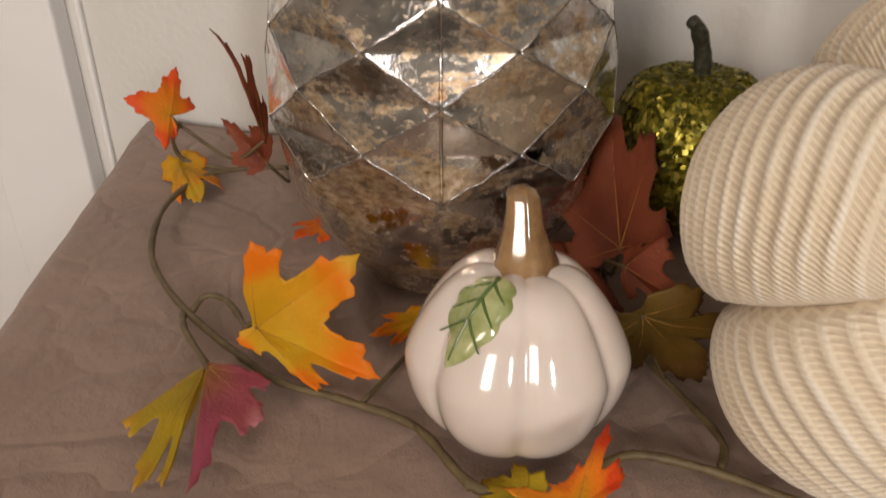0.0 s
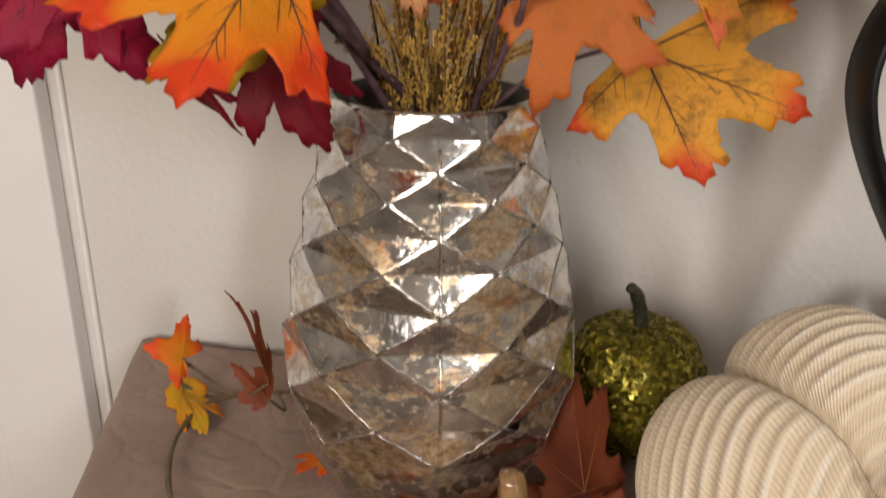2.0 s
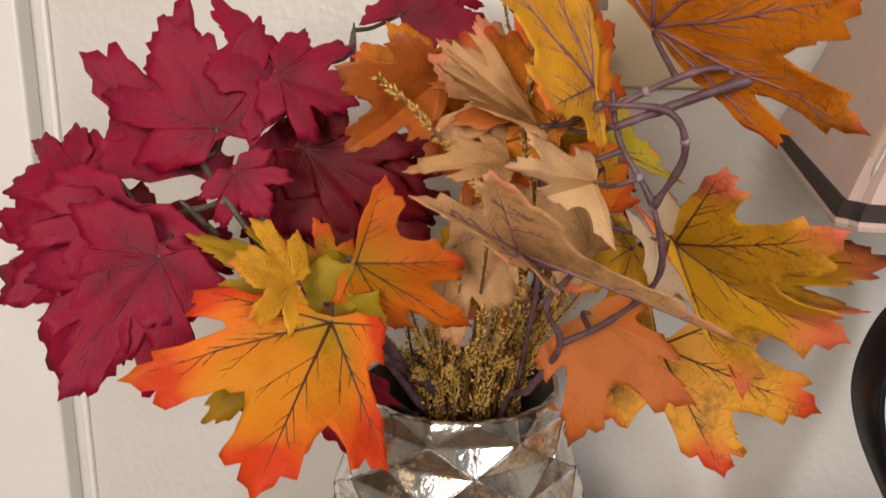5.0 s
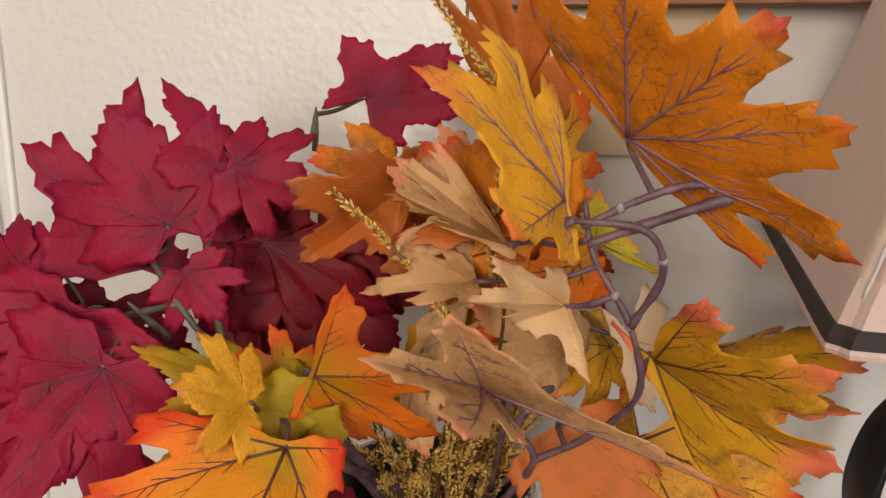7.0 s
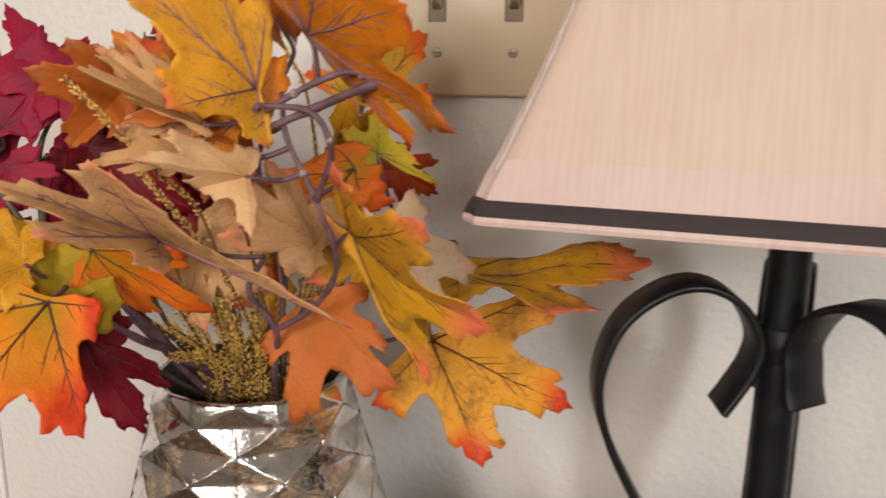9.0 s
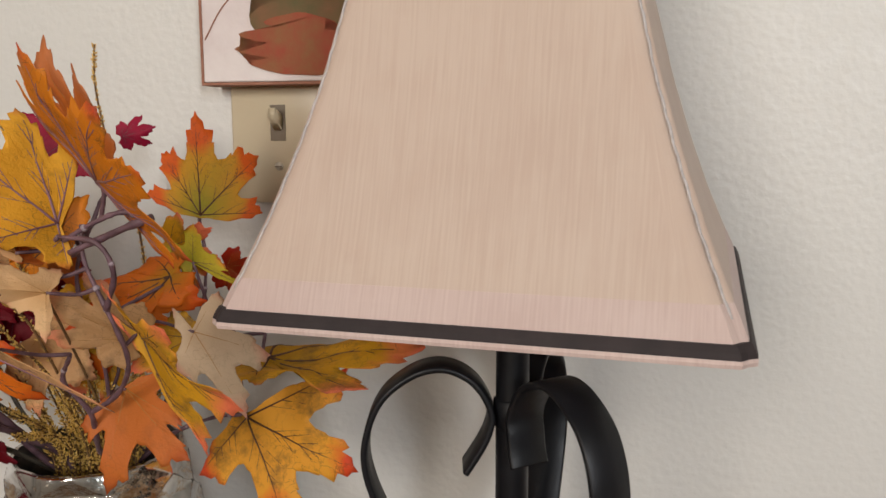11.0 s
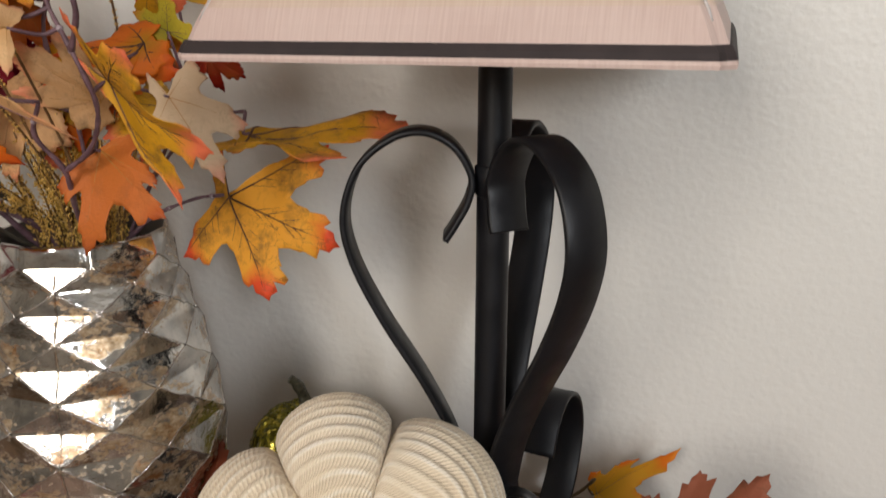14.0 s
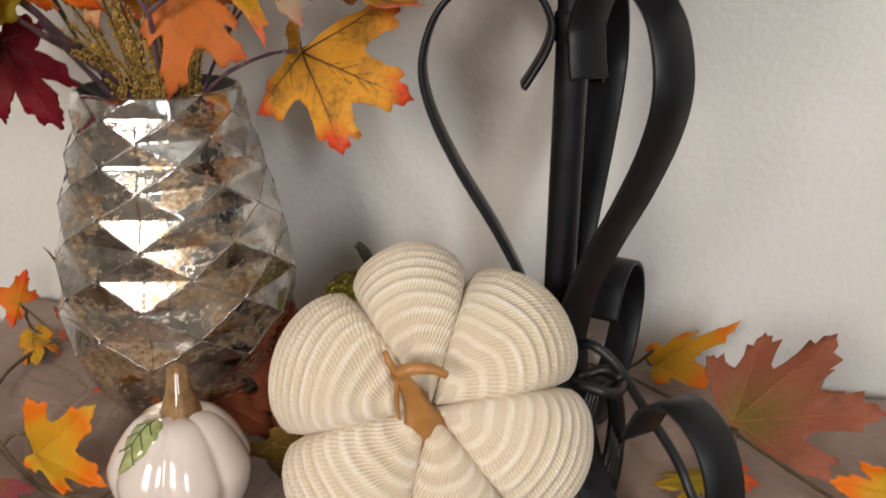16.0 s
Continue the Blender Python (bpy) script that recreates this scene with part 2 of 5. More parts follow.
M_INNER = plain("tarnished_inside", (0.05, 0.045, 0.04), (0.13, 0.11, 0.09), 0.4, 60)
M_BROWNGLAZE = glaze_material("brown_lustre_glaze", (0.13, 0.06, 0.02), (0.36, 0.21, 0.09), 70)
M_LEAFGLAZE = glaze_material("green_leaf_glaze", (0.20, 0.25, 0.06), (0.50, 0.50, 0.25), 110)
M_VEINGLAZE = glaze_material("dark_green_glaze", (0.05, 0.10, 0.015), (0.10, 0.16, 0.03), 90)
M_SHADE = silk_material("pink_beige_silk", (0.62, 0.466, 0.374), (0.68, 0.536, 0.438))
M_BAND = silk_material("pale_pink_binding", (0.62, 0.46, 0.41), (0.70, 0.545, 0.49))
M_RIBBON = plain("dark_brown_ribbon", (0.017, 0.010, 0.010), (0.030, 0.019, 0.019), 0.75, 90)
M_CORD = plain("grey_braid", (0.44, 0.40, 0.39), (0.60, 0.55, 0.53), 0.8, 400, 0.5)
M_PLATE = plain("almond_switch_plastic", (0.60, 0.50, 0.34), (0.63, 0.53, 0.37), 0.3, 20, 0.02)
M_SLOT = plain("switch_slot_dark", (0.16, 0.12, 0.075), (0.2, 0.15, 0.1), 0.5)
M_SCREW = plain("painted_screw", (0.5, 0.46, 0.38), (0.56, 0.5, 0.4), 0.35, 200, 0.05, 0.3)
M_CANVAS = plain("pale_painted_canvas", (0.66, 0.56, 0.54), (0.76, 0.69, 0.66), 0.8, 30, 0.3)
M_CANVAS_EDGE = plain("rust_canvas_edge", (0.25, 0.10, 0.06), (0.36, 0.17, 0.11), 0.8, 60, 0.3)
M_PAINT_LEAF = plain("painted_leaf_olive", (0.10, 0.085, 0.03), (0.20, 0.09, 0.04), 0.8, 38, 0.2)
M_PAINT_RED = plain("painted_leaf_red", (0.30, 0.05, 0.025), (0.24, 0.11, 0.04), 0.8, 60, 0.2)
M_BERRY = plain("red_berry_paint", (0.30, 0.03, 0.03), (0.36, 0.05, 0.05), 0.5, 60)
M_TWIG = plain("mauve_brown_twig", (0.070, 0.034, 0.042), (0.18, 0.10, 0.12), 0.5, 130, 0.4)
M_KNOT = plain("pale_twig_knot", (0.20, 0.14, 0.16), (0.44, 0.37, 0.40), 0.6, 300, 0.4)
M_DARKTWIG = plain("grey_brown_twig", (0.06, 0.045, 0.03), (0.12, 0.10, 0.07), 0.5, 130, 0.4)
M_VINE = plain("olive_brown_vine", (0.085, 0.055, 0.025), (0.16, 0.115, 0.05), 0.5, 150, 0.4)
M_GOLD = plain("gold_glitter_grain", (0.48, 0.27, 0.045), (0.84, 0.55, 0.14), 0.34, 500, 0.4, 0.0)
M_STRAW = plain("brown_grass_stem", (0.11, 0.055, 0.022), (0.23, 0.125, 0.045), 0.6, 120, 0.3)
M_FELT = plain("brown_resin_stem", (0.30, 0.125, 0.028), (0.50, 0.235, 0.065), 0.38, 70, 0.3)
M_STEMGREEN = plain("dark_glitter_stem", (0.03, 0.03, 0.025), (0.12, 0.11, 0.07), 0.3, 400, 0.6, 0.6)
M_RUBBER = plain("black_cord_rubber", (0.010, 0.010, 0.011), (0.016, 0.016, 0.018), 0.4, 60)

LEAF = {
    "burgundy": leaf_material("burgundy_leaf", srgb("7c0c34"), srgb("960c3c"), srgb("8e1444"), 0.45, dark=(0.075, 0.004, 0.02)),
    "wine": leaf_material("dark_wine_leaf", srgb("5e0418"), srgb("760820"), srgb("720c26"), 0.45, dark=(0.05, 0.002, 0.01)),
    "orange": leaf_material("orange_leaf", srgb("b8981c"), srgb("e8801c"), srgb("d8461c"), 0.2, patch=srgb("de8c1c"), edge=0.52),
    "amber": leaf_material("amber_leaf", srgb("b88a14"), srgb("d8741a"), srgb("d4561c"), 0.2),
    "yellow": leaf_material("yellow_orange_leaf", srgb("c09a1e"), srgb("cf9e22"), srgb("e07c14"), 0.1, edge=0.55, patch=srgb("c8a828")),
    "ochre": leaf_material("ochre_leaf", srgb("b08a18"), srgb("d2a224"), srgb("e07a5c"), 0.9, edge=0.66),
    "gold": leaf_material("golden_leaf", srgb("d8a238"), srgb("e2a83c"), srgb("dc5430"), 0.9, edge=0.64),
    "sun": leaf_material("bright_yellow_leaf", srgb("d8a42c"), srgb("deaa34"), srgb("d87042"), 0.7, edge=0.78),
    "pumpkin": leaf_material("deep_orange_leaf", srgb("c8801c"), srgb("cf801c"), srgb("cc5030"), 0.95, edge=0.76),
    "tan": leaf_material("tan_leaf", srgb("ae8a60"), srgb("c4a078"), srgb("dc9478"), 0.9, edge=0.78),
    "cream": leaf_material("cream_leaf", srgb("c8a880"), srgb("d8bc98"), srgb("dcae94"), 0.3),
    "rust": leaf_material("rust_leaf", srgb("b46a2a"), srgb("bf6e32"), srgb("b05a2c"), 0.4),
    "copper": leaf_material("copper_leaf", srgb("b06a28"), srgb("b8682e"), srgb("c07a50"), 0.2),
    "redbrown": leaf_material("red_brown_leaf", srgb("6e3220"), srgb("864630"), srgb("7a3a26"), 0.4),
    "pale": leaf_material("pale_leaf", srgb("bcaa96"), srgb("ccbcaa"), srgb("d4a496"), 0.3),
    "olive": leaf_material("olive_leaf", srgb("8c8420"), srgb("a89420"), srgb("b8902a"), 0.1),
    "lime": leaf_material("yellow_green_leaf", srgb("a09a24"), srgb("cc9c2a"), srgb("d8641e"), 0.4, edge=0.5),
    "chartreuse": leaf_material("yellow_green_dark_vein_leaf", srgb("9c9a20"), srgb("bcb028"), srgb("d0962a"), 0.3, edge=0.66),
    # darkened olive: the shadow beside the plush pumpkin is put into the leaf colour
    "olive_shaded": leaf_material("shaded_olive_leaf", srgb("54481a"), srgb("645020"), srgb("5c4420"), 0.1),
    "mauve": leaf_material("mauve_brown_leaf", srgb("7c6c38"), srgb("8e5644"), srgb("9a6050"), 0.6),
    "pink": leaf_material("dusty_pink_leaf", srgb("8c6040"), srgb("a05464"), srgb("b47888"), 0.0, patch=srgb("9a4456")),
    "flame": leaf_material("flame_leaf", srgb("c88a18"), srgb("e07c20"), srgb("e05a28"), 0.0, edge=0.5),
    "crimson": leaf_material("crimson_leaf", srgb("8c2014"), srgb("b03018"), srgb("8c1c18"), 0.1, patch=srgb("c06a20")),
}
VEIN = {
    "red": plain("wine_vein", srgb("56202e"), srgb("6a2a3a"), 0.55, 60),
    "dark": plain("brown_vein", srgb("4a2c18"), srgb("5e3820"), 0.55, 60),
    "mauve": plain("mauve_vein", srgb("6e4a54"), srgb("8a626a"), 0.5, 60),
    "soft": plain("soft_vein", srgb("9a6a28"), srgb("a87430"), 0.6, 60),
}

# ---- meshes ----


def mesh_ob(name, bm, material, parent=None, label="", smooth=True):
    me = bpy.data.meshes.new(name)
    bm.normal_update()
    bm.to_mesh(me)
    bm.free()
    if smooth:
        me.polygons.foreach_set("use_smooth", [True] * len(me.polygons))
    if material:
        me.materials.append(material)
    ob = new(name, me)
    ob.parent = parent
    if label:
        tagged(ob, label)
    return ob


def part(name, bm, material, parent, label="", smooth=True):
    return mesh_ob(name, bm, material, parent, label, smooth)


def thing(name, label, category, m=None, group="", kind=""):
    ob = new(name)
    ob.empty_display_size = 0.02
    if m is not None:
        ob.matrix_world = m
    return tagged(ob, label, category, group, kind)


def box(x0, x1, y0, y1, z0, z1, bevel=0.0, bm=None):
    bm = bm or bmesh.new()
    made = bmesh.ops.create_cube(bm, size=1)["verts"]
    for v in made:
        v.co = Vector(((x0 + x1) / 2 + v.co.x * (x1 - x0), (y0 + y1) / 2 + v.co.y * (y1 - y0), (z0 + z1) / 2 + v.co.z * (z1 - z0)))
    if bevel:
        bmesh.ops.bevel(bm, geom=[e for e in bm.edges if e.verts[0] in made], offset=bevel, segments=2, affect="EDGES", profile=0.5)
    return bm


def grid_surface(f, nu, nv, close_u=False, bm=None):
    """A surface of points f(i, j)."""
    bm = bm or bmesh.new()
    vs = [[bm.verts.new(f(i, j)) for i in range(nu)] for j in range(nv)]
    for j in range(nv - 1):
        for i in range(nu if close_u else nu - 1):
            a = (i + 1) % nu
            bm.faces.new((vs[j][i], vs[j][a], vs[j + 1][a], vs[j + 1][i]))
    return bm


def lathe(prof, n=48, bm=None):
    return grid_surface(lambda i, j: Vector((prof[j][0] * cos(2 * pi * i / n), prof[j][0] * sin(2 * pi * i / n), prof[j][1])), n, len(prof), True, bm)


def spline(points, per=8):
    """A smooth line through the points."""
    pts = [Vector(p) for p in points]
    ext = [2 * pts[0] - pts[1]] + pts + [2 * pts[-1] - pts[-2]]
    out = []
    for k in range(1, len(ext) - 2):
        a, b, c, d = ext[k - 1:k + 3]
        for s in range(per):
            t = s / per
            out.append(0.5 * ((2 * b) + (c - a) * t + (2 * a - 5 * b + 4 * c - d) * t * t + (3 * b - 3 * c + d - a) * t ** 3))
    return out + [pts[-1]]


def tube(line, r0, r1=None, n=7, bm=None, rough=0.0, seed=0):
    """A round stalk along a line, from radius r0 to r1, closed at its ends."""
    bm = bm or bmesh.new()
    r1 = r0 if r1 is None else r1
    rnd = random.Random(seed)
    up = Vector((0.13, 0.31, 0.94))
    rings = []
    for k, p in enumerate(line):
        d = (line[min(k + 1, len(line) - 1)] - line[max(k - 1, 0)]).normalized()
        side = d.cross(up)
        if side.length < 1e-4:
            side = d.cross(Vector((1, 0, 0)))
        side.normalize()
        up = side.cross(d).normalized()
        r = (r0 + (r1 - r0) * k / (len(line) - 1)) * (1 + rough * rnd.uniform(-1, 1))
        rings.append([bm.verts.new(p + r * (cos(2 * pi * i / n) * side + sin(2 * pi * i / n) * up)) for i in range(n)])
    for a, b in zip(rings, rings[1:]):
        for i in range(n):
            bm.faces.new((a[i], a[(i + 1) % n], b[(i + 1) % n], b[i]))
    bm.faces.new(rings[0][::-1])
    bm.faces.new(rings[-1])
    return bm


def strap(line, across, width, thick, bm=None):
    """A flat iron bar that follows a line, its breadth along the vector across."""
    bm = bm or bmesh.new()
    across = Vector(across).normalized()
    rings = []
    for k, p in enumerate(line):
        d = (line[min(k + 1, len(line) - 1)] - line[max(k - 1, 0)]).normalized()
        nrm = d.cross(across).normalized()
        w, h, c = width / 2, thick / 2, thick * 0.28
        shape = ((-w + c, -h), (w - c, -h), (w, -h + c), (w, h - c), (w - c, h), (-w + c, h), (-w, h - c), (-w, -h + c))
        rings.append([bm.verts.new(p + across * a + nrm * b) for a, b in shape])
    for a, b in zip(rings, rings[1:]):
        for i in range(8):
            bm.faces.new((a[i], a[(i + 1) % 8], b[(i + 1) % 8], b[i]))
    bm.faces.new(rings[0][::-1])
    bm.faces.new(rings[-1])
    return bm


def smooth_by_angle(ob, degrees):
    ob.data.set_sharp_from_angle(angle=radians(degrees))
    return ob

# ---- the room ----


def structure(name, bm, material, smooth=False):
    ob = mesh_ob(name, bm, material, smooth=smooth)
    ob.matrix_world = wall_pose(0, 0, 0)
    return tagged(ob, kind="structure")


structure("wall_north", box(-3.0, 3.4, 0, 0.1, 0, 2.6), M_WALL)
structure("wall_east", box(3.4, 3.5, -2.5, 0.1, 0, 2.6), M_WALL)
structure("wall_west", box(-3.1, -3.0, -2.5, 0.1, 0, 2.6), M_WALL)
structure("floor", box(-3.1, 3.5, -2.5, 0.1, -0.1, 0), M_FLOOR)
structure("ceiling", box(-3.1, 3.5, -2.5, 0.1, 2.6, 2.7), M_CEIL)
south = bmesh.new()
for u0, u1, z0, z1 in ((-3.0, -0.95, 0, 2.6), (0.15, 0.85, 0, 2.6), (1.55, 3.4, 0, 2.6), (-0.95, 0.15, 0, 1.12), (-0.95, 0.15, 2.12, 2.6), (0.85, 1.55, 0, 1.12), (0.85, 1.55, 2.12, 2.6)):
    box(u0, u1, -WIN_V - 0.12, -WIN_V, z0, z1, bm=south)
structure("wall_south", south, M_WALL)
for k, u0, wide in ((1, -0.95, 1.1), (2, 0.85, 0.7)):
    win = structure("window_%d" % k, box(u0, u0 + wide, -WIN_V - 0.02, -WIN_V + 0.03, 1.09, 1.12), M_TRIM)
    for nm, bm in (("window_frame", box(u0, u0 + 0.02, -WIN_V - 0.1, -WIN_V - 0.05, 1.12, 2.12)), ("window_frame", box(u0 + wide - 0.02, u0 + wide, -WIN_V - 0.1, -WIN_V - 0.05, 1.12, 2.12)),
                   ("window_frame", box(u0 + 0.02, u0 + wide - 0.02, -WIN_V - 0.1, -WIN_V - 0.05, 1.12, 1.15)), ("window_frame", box(u0 + 0.02, u0 + wide - 0.02, -WIN_V - 0.1, -WIN_V - 0.05, 2.09, 2.12))):
        part(nm, bm, M_TRIM, win, smooth=False)

# white door casing beside the table, with its moulded edge, and the door in it
trim = structure("trim", box(-0.432, -0.351, -0.016, 0, 0, 2.1, 0.002), M_TRIM)
part("bead", box(-0.3425, -0.3385, -0.004, 0, 0, 2.1, 0.001), M_TRIM, trim)
structure("door_1", box(-1.2, -0.435, -0.010, 0, 0.01, 2.05, 0.002), M_TRIM)

# ---- wall fittings ----


def switch_plate():
    plate = thing("switch_plate", "almond plastic double light switch plate on the wall", "light switch", wall_pose(0.028, 0.0, 1.151))
    part("cover", box(-0.058, 0.058, -0.0055, -0.0005, -0.056, 0.058, 0.002), M_PLATE, plate)
    for u in (-0.023, 0.023):
        part("slot", box(u - 0.0055, u + 0.0055, -0.0062, -0.005, -0.0125, 0.0125), M_SLOT, plate, smooth=False)
        bm = bmesh.new()
        prof = [(-0.0035, -0.0055, -0.006), (-0.0035, -0.0055, 0.006), (-0.003, -0.0165, 0.0105), (-0.003, -0.0165, 0.0035)]
        a = [bm.verts.new((u + x, y, z)) for x, y, z in prof]
        b = [bm.verts.new((u - x, y, z)) for x, y, z in prof]
        for i in range(4):
            bm.faces.new((a[i], a[(i + 1) % 4], b[(i + 1) % 4], b[i]))
        bm.faces.new(a[::-1])
        bm.faces.new(b)
        bmesh.ops.bevel(bm, geom=bm.edges[:], offset=0.0008, segments=2, affect="EDGES")
        part("toggle", bm, M_PLATE, plate)
        for z in (-0.0302, 0.0302):
            bm = lathe([(0.0001, 0.0016), (0.002, 0.0014), (0.0031, 0.0003), (0.0031, -0.001)], 14)
            bmesh.ops.transform(bm, matrix=pose(u, -0.0055, z, 90), verts=bm.verts)
            scr = part("screw", bm, M_SCREW, plate)
            part("screw_slot", box(u - 0.0024, u + 0.0024, -0.0075, -0.0068, z - 0.0004, z + 0.0004), M_SLOT, scr, smooth=False)
    return plate


switch_plate()


def flat_shape(points, depth, bm=None):
    """A flat outline in x and z, raised by depth towards the room."""
    bm = bm or bmesh.new()
    top = [bm.verts.new((x, -depth, z)) for x, z in points]
    low = [bm.verts.new((x, 0, z)) for x, z in points]
    bm.faces.new(top)
    for i in range(len(points)):
        bm.faces.new((top[i], low[i], low[(i + 1) % len(points)], top[(i + 1) % len(points)]))
    bmesh.ops.triangulate(bm, faces=[f for f in bm.faces if len(f.verts) > 4])
    return bm


def oak_outline(length, width, lobes, seed):
    """A lobed leaf outline that stands upright, stalk end at 0."""
    rnd = random.Random(seed)
    side = []
    for k in range(lobes * 6 + 1):
        t = k / (lobes * 6)
        env = sin(pi * min(1, 0.12 + t * 0.86)) ** 0.7
        w = width * env * (0.48 + 0.52 * abs(sin(pi * lobes * t)) ** 0.8) + 0.001 * rnd.uniform(-1, 1)
        side.append((w, length * t))
    return [(w, z) for w, z in side] + [(-w, z) for w, z in side[::-1]]


def leaf_canvas():
    """The canvas hangs over the top of the switch plate."""
    pic = thing("picture", "small canvas print of autumn leaves and berries with rust edge", "picture", wall_pose(-0.040, 0.012, 1.176))
    part("canvas", box(0.002, 0.248, -0.016, 0.004, 0.002, 0.248, 0.001), M_CANVAS, pic, smooth=False)
    for b in ((0, 0.25, -0.0155, 0.0045, 0, 0.0018), (0, 0.25, -0.0155, 0.0045, 0.2482, 0.25), (0, 0.0018, -0.0155, 0.0045, 0.0018, 0.2482), (0.2482, 0.25, -0.0155, 0.0045, 0.0018, 0.2482)):
        part("edge", box(*b), M_CANVAS_EDGE, pic, smooth=False)
    for x, z, turn, size, width, m, seed in ((0.072, 0.020, 6, 0.125, 0.050, M_PAINT_LEAF, 1), (0.070, 0.006, 3, 0.040, 0.046, M_PAINT_RED, 2), (0.150, 0.012, 12, 0.09, 0.03, M_PAINT_RED, 3), (0.19, 0.06, -30, 0.1, 0.034, M_PAINT_LEAF, 4)):
        bm = flat_shape(oak_outline(size, width, 4, seed), 0.0006)
        bmesh.ops.transform(bm, matrix=pose(x, -0.0162 - 0.0002 * seed, z, 0, turn, 0), verts=bm.verts)
        part("painted_leaf", bm, m, pic, smooth=False)
    part("painted_stalk", tube(spline([(0.004, -0.0163, 0.03), (0.015, -0.0163, 0.048), (0.026, -0.0163, 0.06)]), 0.0005), M_CANVAS_EDGE, pic)
    bm = lathe([(0.0001, 0.0008), (0.005, 0.0006), (0.0062, 0)], 18)
    bmesh.ops.transform(bm, matrix=pose(0.026, -0.0161, 0.064, 90), verts=bm.verts)
    part("painted_berry", bm, M_BERRY, pic)
    return pic


leaf_canvas()

# ---- table and cloth ----
table = thing("table", "dark wooden side table under a brown cloth", "table", pose(0, 0, 0))


def slab(x0, x1, za, zb):
    """The table's plan: it runs along the wall, so its back edge slants."""
    bm = bmesh.new()
    plan = [(x0 + 0.022, 0.03), (x1, 0.03), (x1, 0.500 - 0.29 * (x1 + 0.195)), (x0, 0.500)]
    lo = [bm.verts.new((x, y, za)) for x, y in plan]
    hi = [bm.verts.new((x, y, zb)) for x, y in plan]
    bm.faces.new(lo[::-1])
    bm.faces.new(hi)
    for i in range(4):
        bm.faces.new((lo[i], lo[(i + 1) % 4], hi[(i + 1) % 4], hi[i]))
    return bm


part("tabletop", slab(-0.188, 0.74, TOP - 0.034, TOP - 0.006), M_WOOD, table, smooth=False)
for x, y in ((-0.13, 0.08), (0.68, 0.08), (0.68, 0.2), (-0.15, 0.43)):
    part("leg", box(x - 0.02, x + 0.02, y - 0.02, y + 0.02, 0, TOP - 0.036, 0.003), M_WOOD, table)


def tablecloth():
    nu, nv = 200, 130
    x0, x1, drop = -0.19, 0.745, 0.22

    def f(i, j):
        a, b = i / (nu - 1) * (x1 - x0 + drop) - drop, j / (nv - 1) * (0.50 + drop) - drop
        back = 0.522 - 0.29 * (max(a, 0) + 0.0)
        y = 0.022 + max(b, 0) / 0.50 * (back - 0.022)
        left = x0 - 0.006 + 0.018 * (1 - max(0.0, min(1.0, (y - 0.2) / 0.3)))
        x, z = left + max(a, 0), TOP
        wr = noise.noise(Vector((x * 9, y * 9, 0.3))) * 0.0016 + 0.0022 * abs(noise.noise(Vector((x * 21 + y * 9, y * 17 - x * 6, 1.7)))) + 0.0016 * abs(noise.noise(Vector((x * 47, y * 42 + x * 20, 2)))) - 0.0012
        r = 0.006
        if a < 0:
            t = min(-a / r, pi / 2)
            x, z = left - r * sin(t) - 0.006 * abs(noise.noise(Vector((y * 11, a * 6, 5)))) * min(1, -a * 12), TOP - r * (1 - cos(t)) - max(0, -a - r * pi / 2)
            wr *= max(0, 1 + a / 0.02)
        elif b < 0:
            t = min(-b / r, pi / 2)
            y, z = 0.022 - r * sin(t) - 0.01 * abs(noise.noise(Vector((x * 9, 1.0, 5)))) * min(1, -b * 12), TOP - r * (1 - cos(t)) - max(0, -b - r * pi / 2)
            wr *= max(0, 1 + b / 0.02)
        if a < 0 and b < 0:
            y = 0.022
        return Vector((x, y, z - 0.0018 + wr))
    bm = grid_surface(f, nu, nv)
    ob = mesh_ob("tablecloth", bm, M_CLOTH)
    sol = ob.modifiers.new("thickness", "SOLIDIFY")
    sol.thickness, sol.offset = 0.0012, -1
    return tagged(ob, "wrinkled brown linen cloth draped over the table", "tablecloth")


tablecloth()

# ---- the vase ----
VASE = pose(-0.001, 0.334, TOP + 0.001)


def vase_radius(z):
    return float(np.interp(z, (0.0, 0.010, 0.026, 0.045, 0.063, 0.080, 0.100, 0.134, 0.165, 0.191, 0.214), (0.036, 0.043, 0.056, 0.066, 0.0715, 0.0735, 0.073, 0.0675, 0.060, 0.0525, 0.0475)))


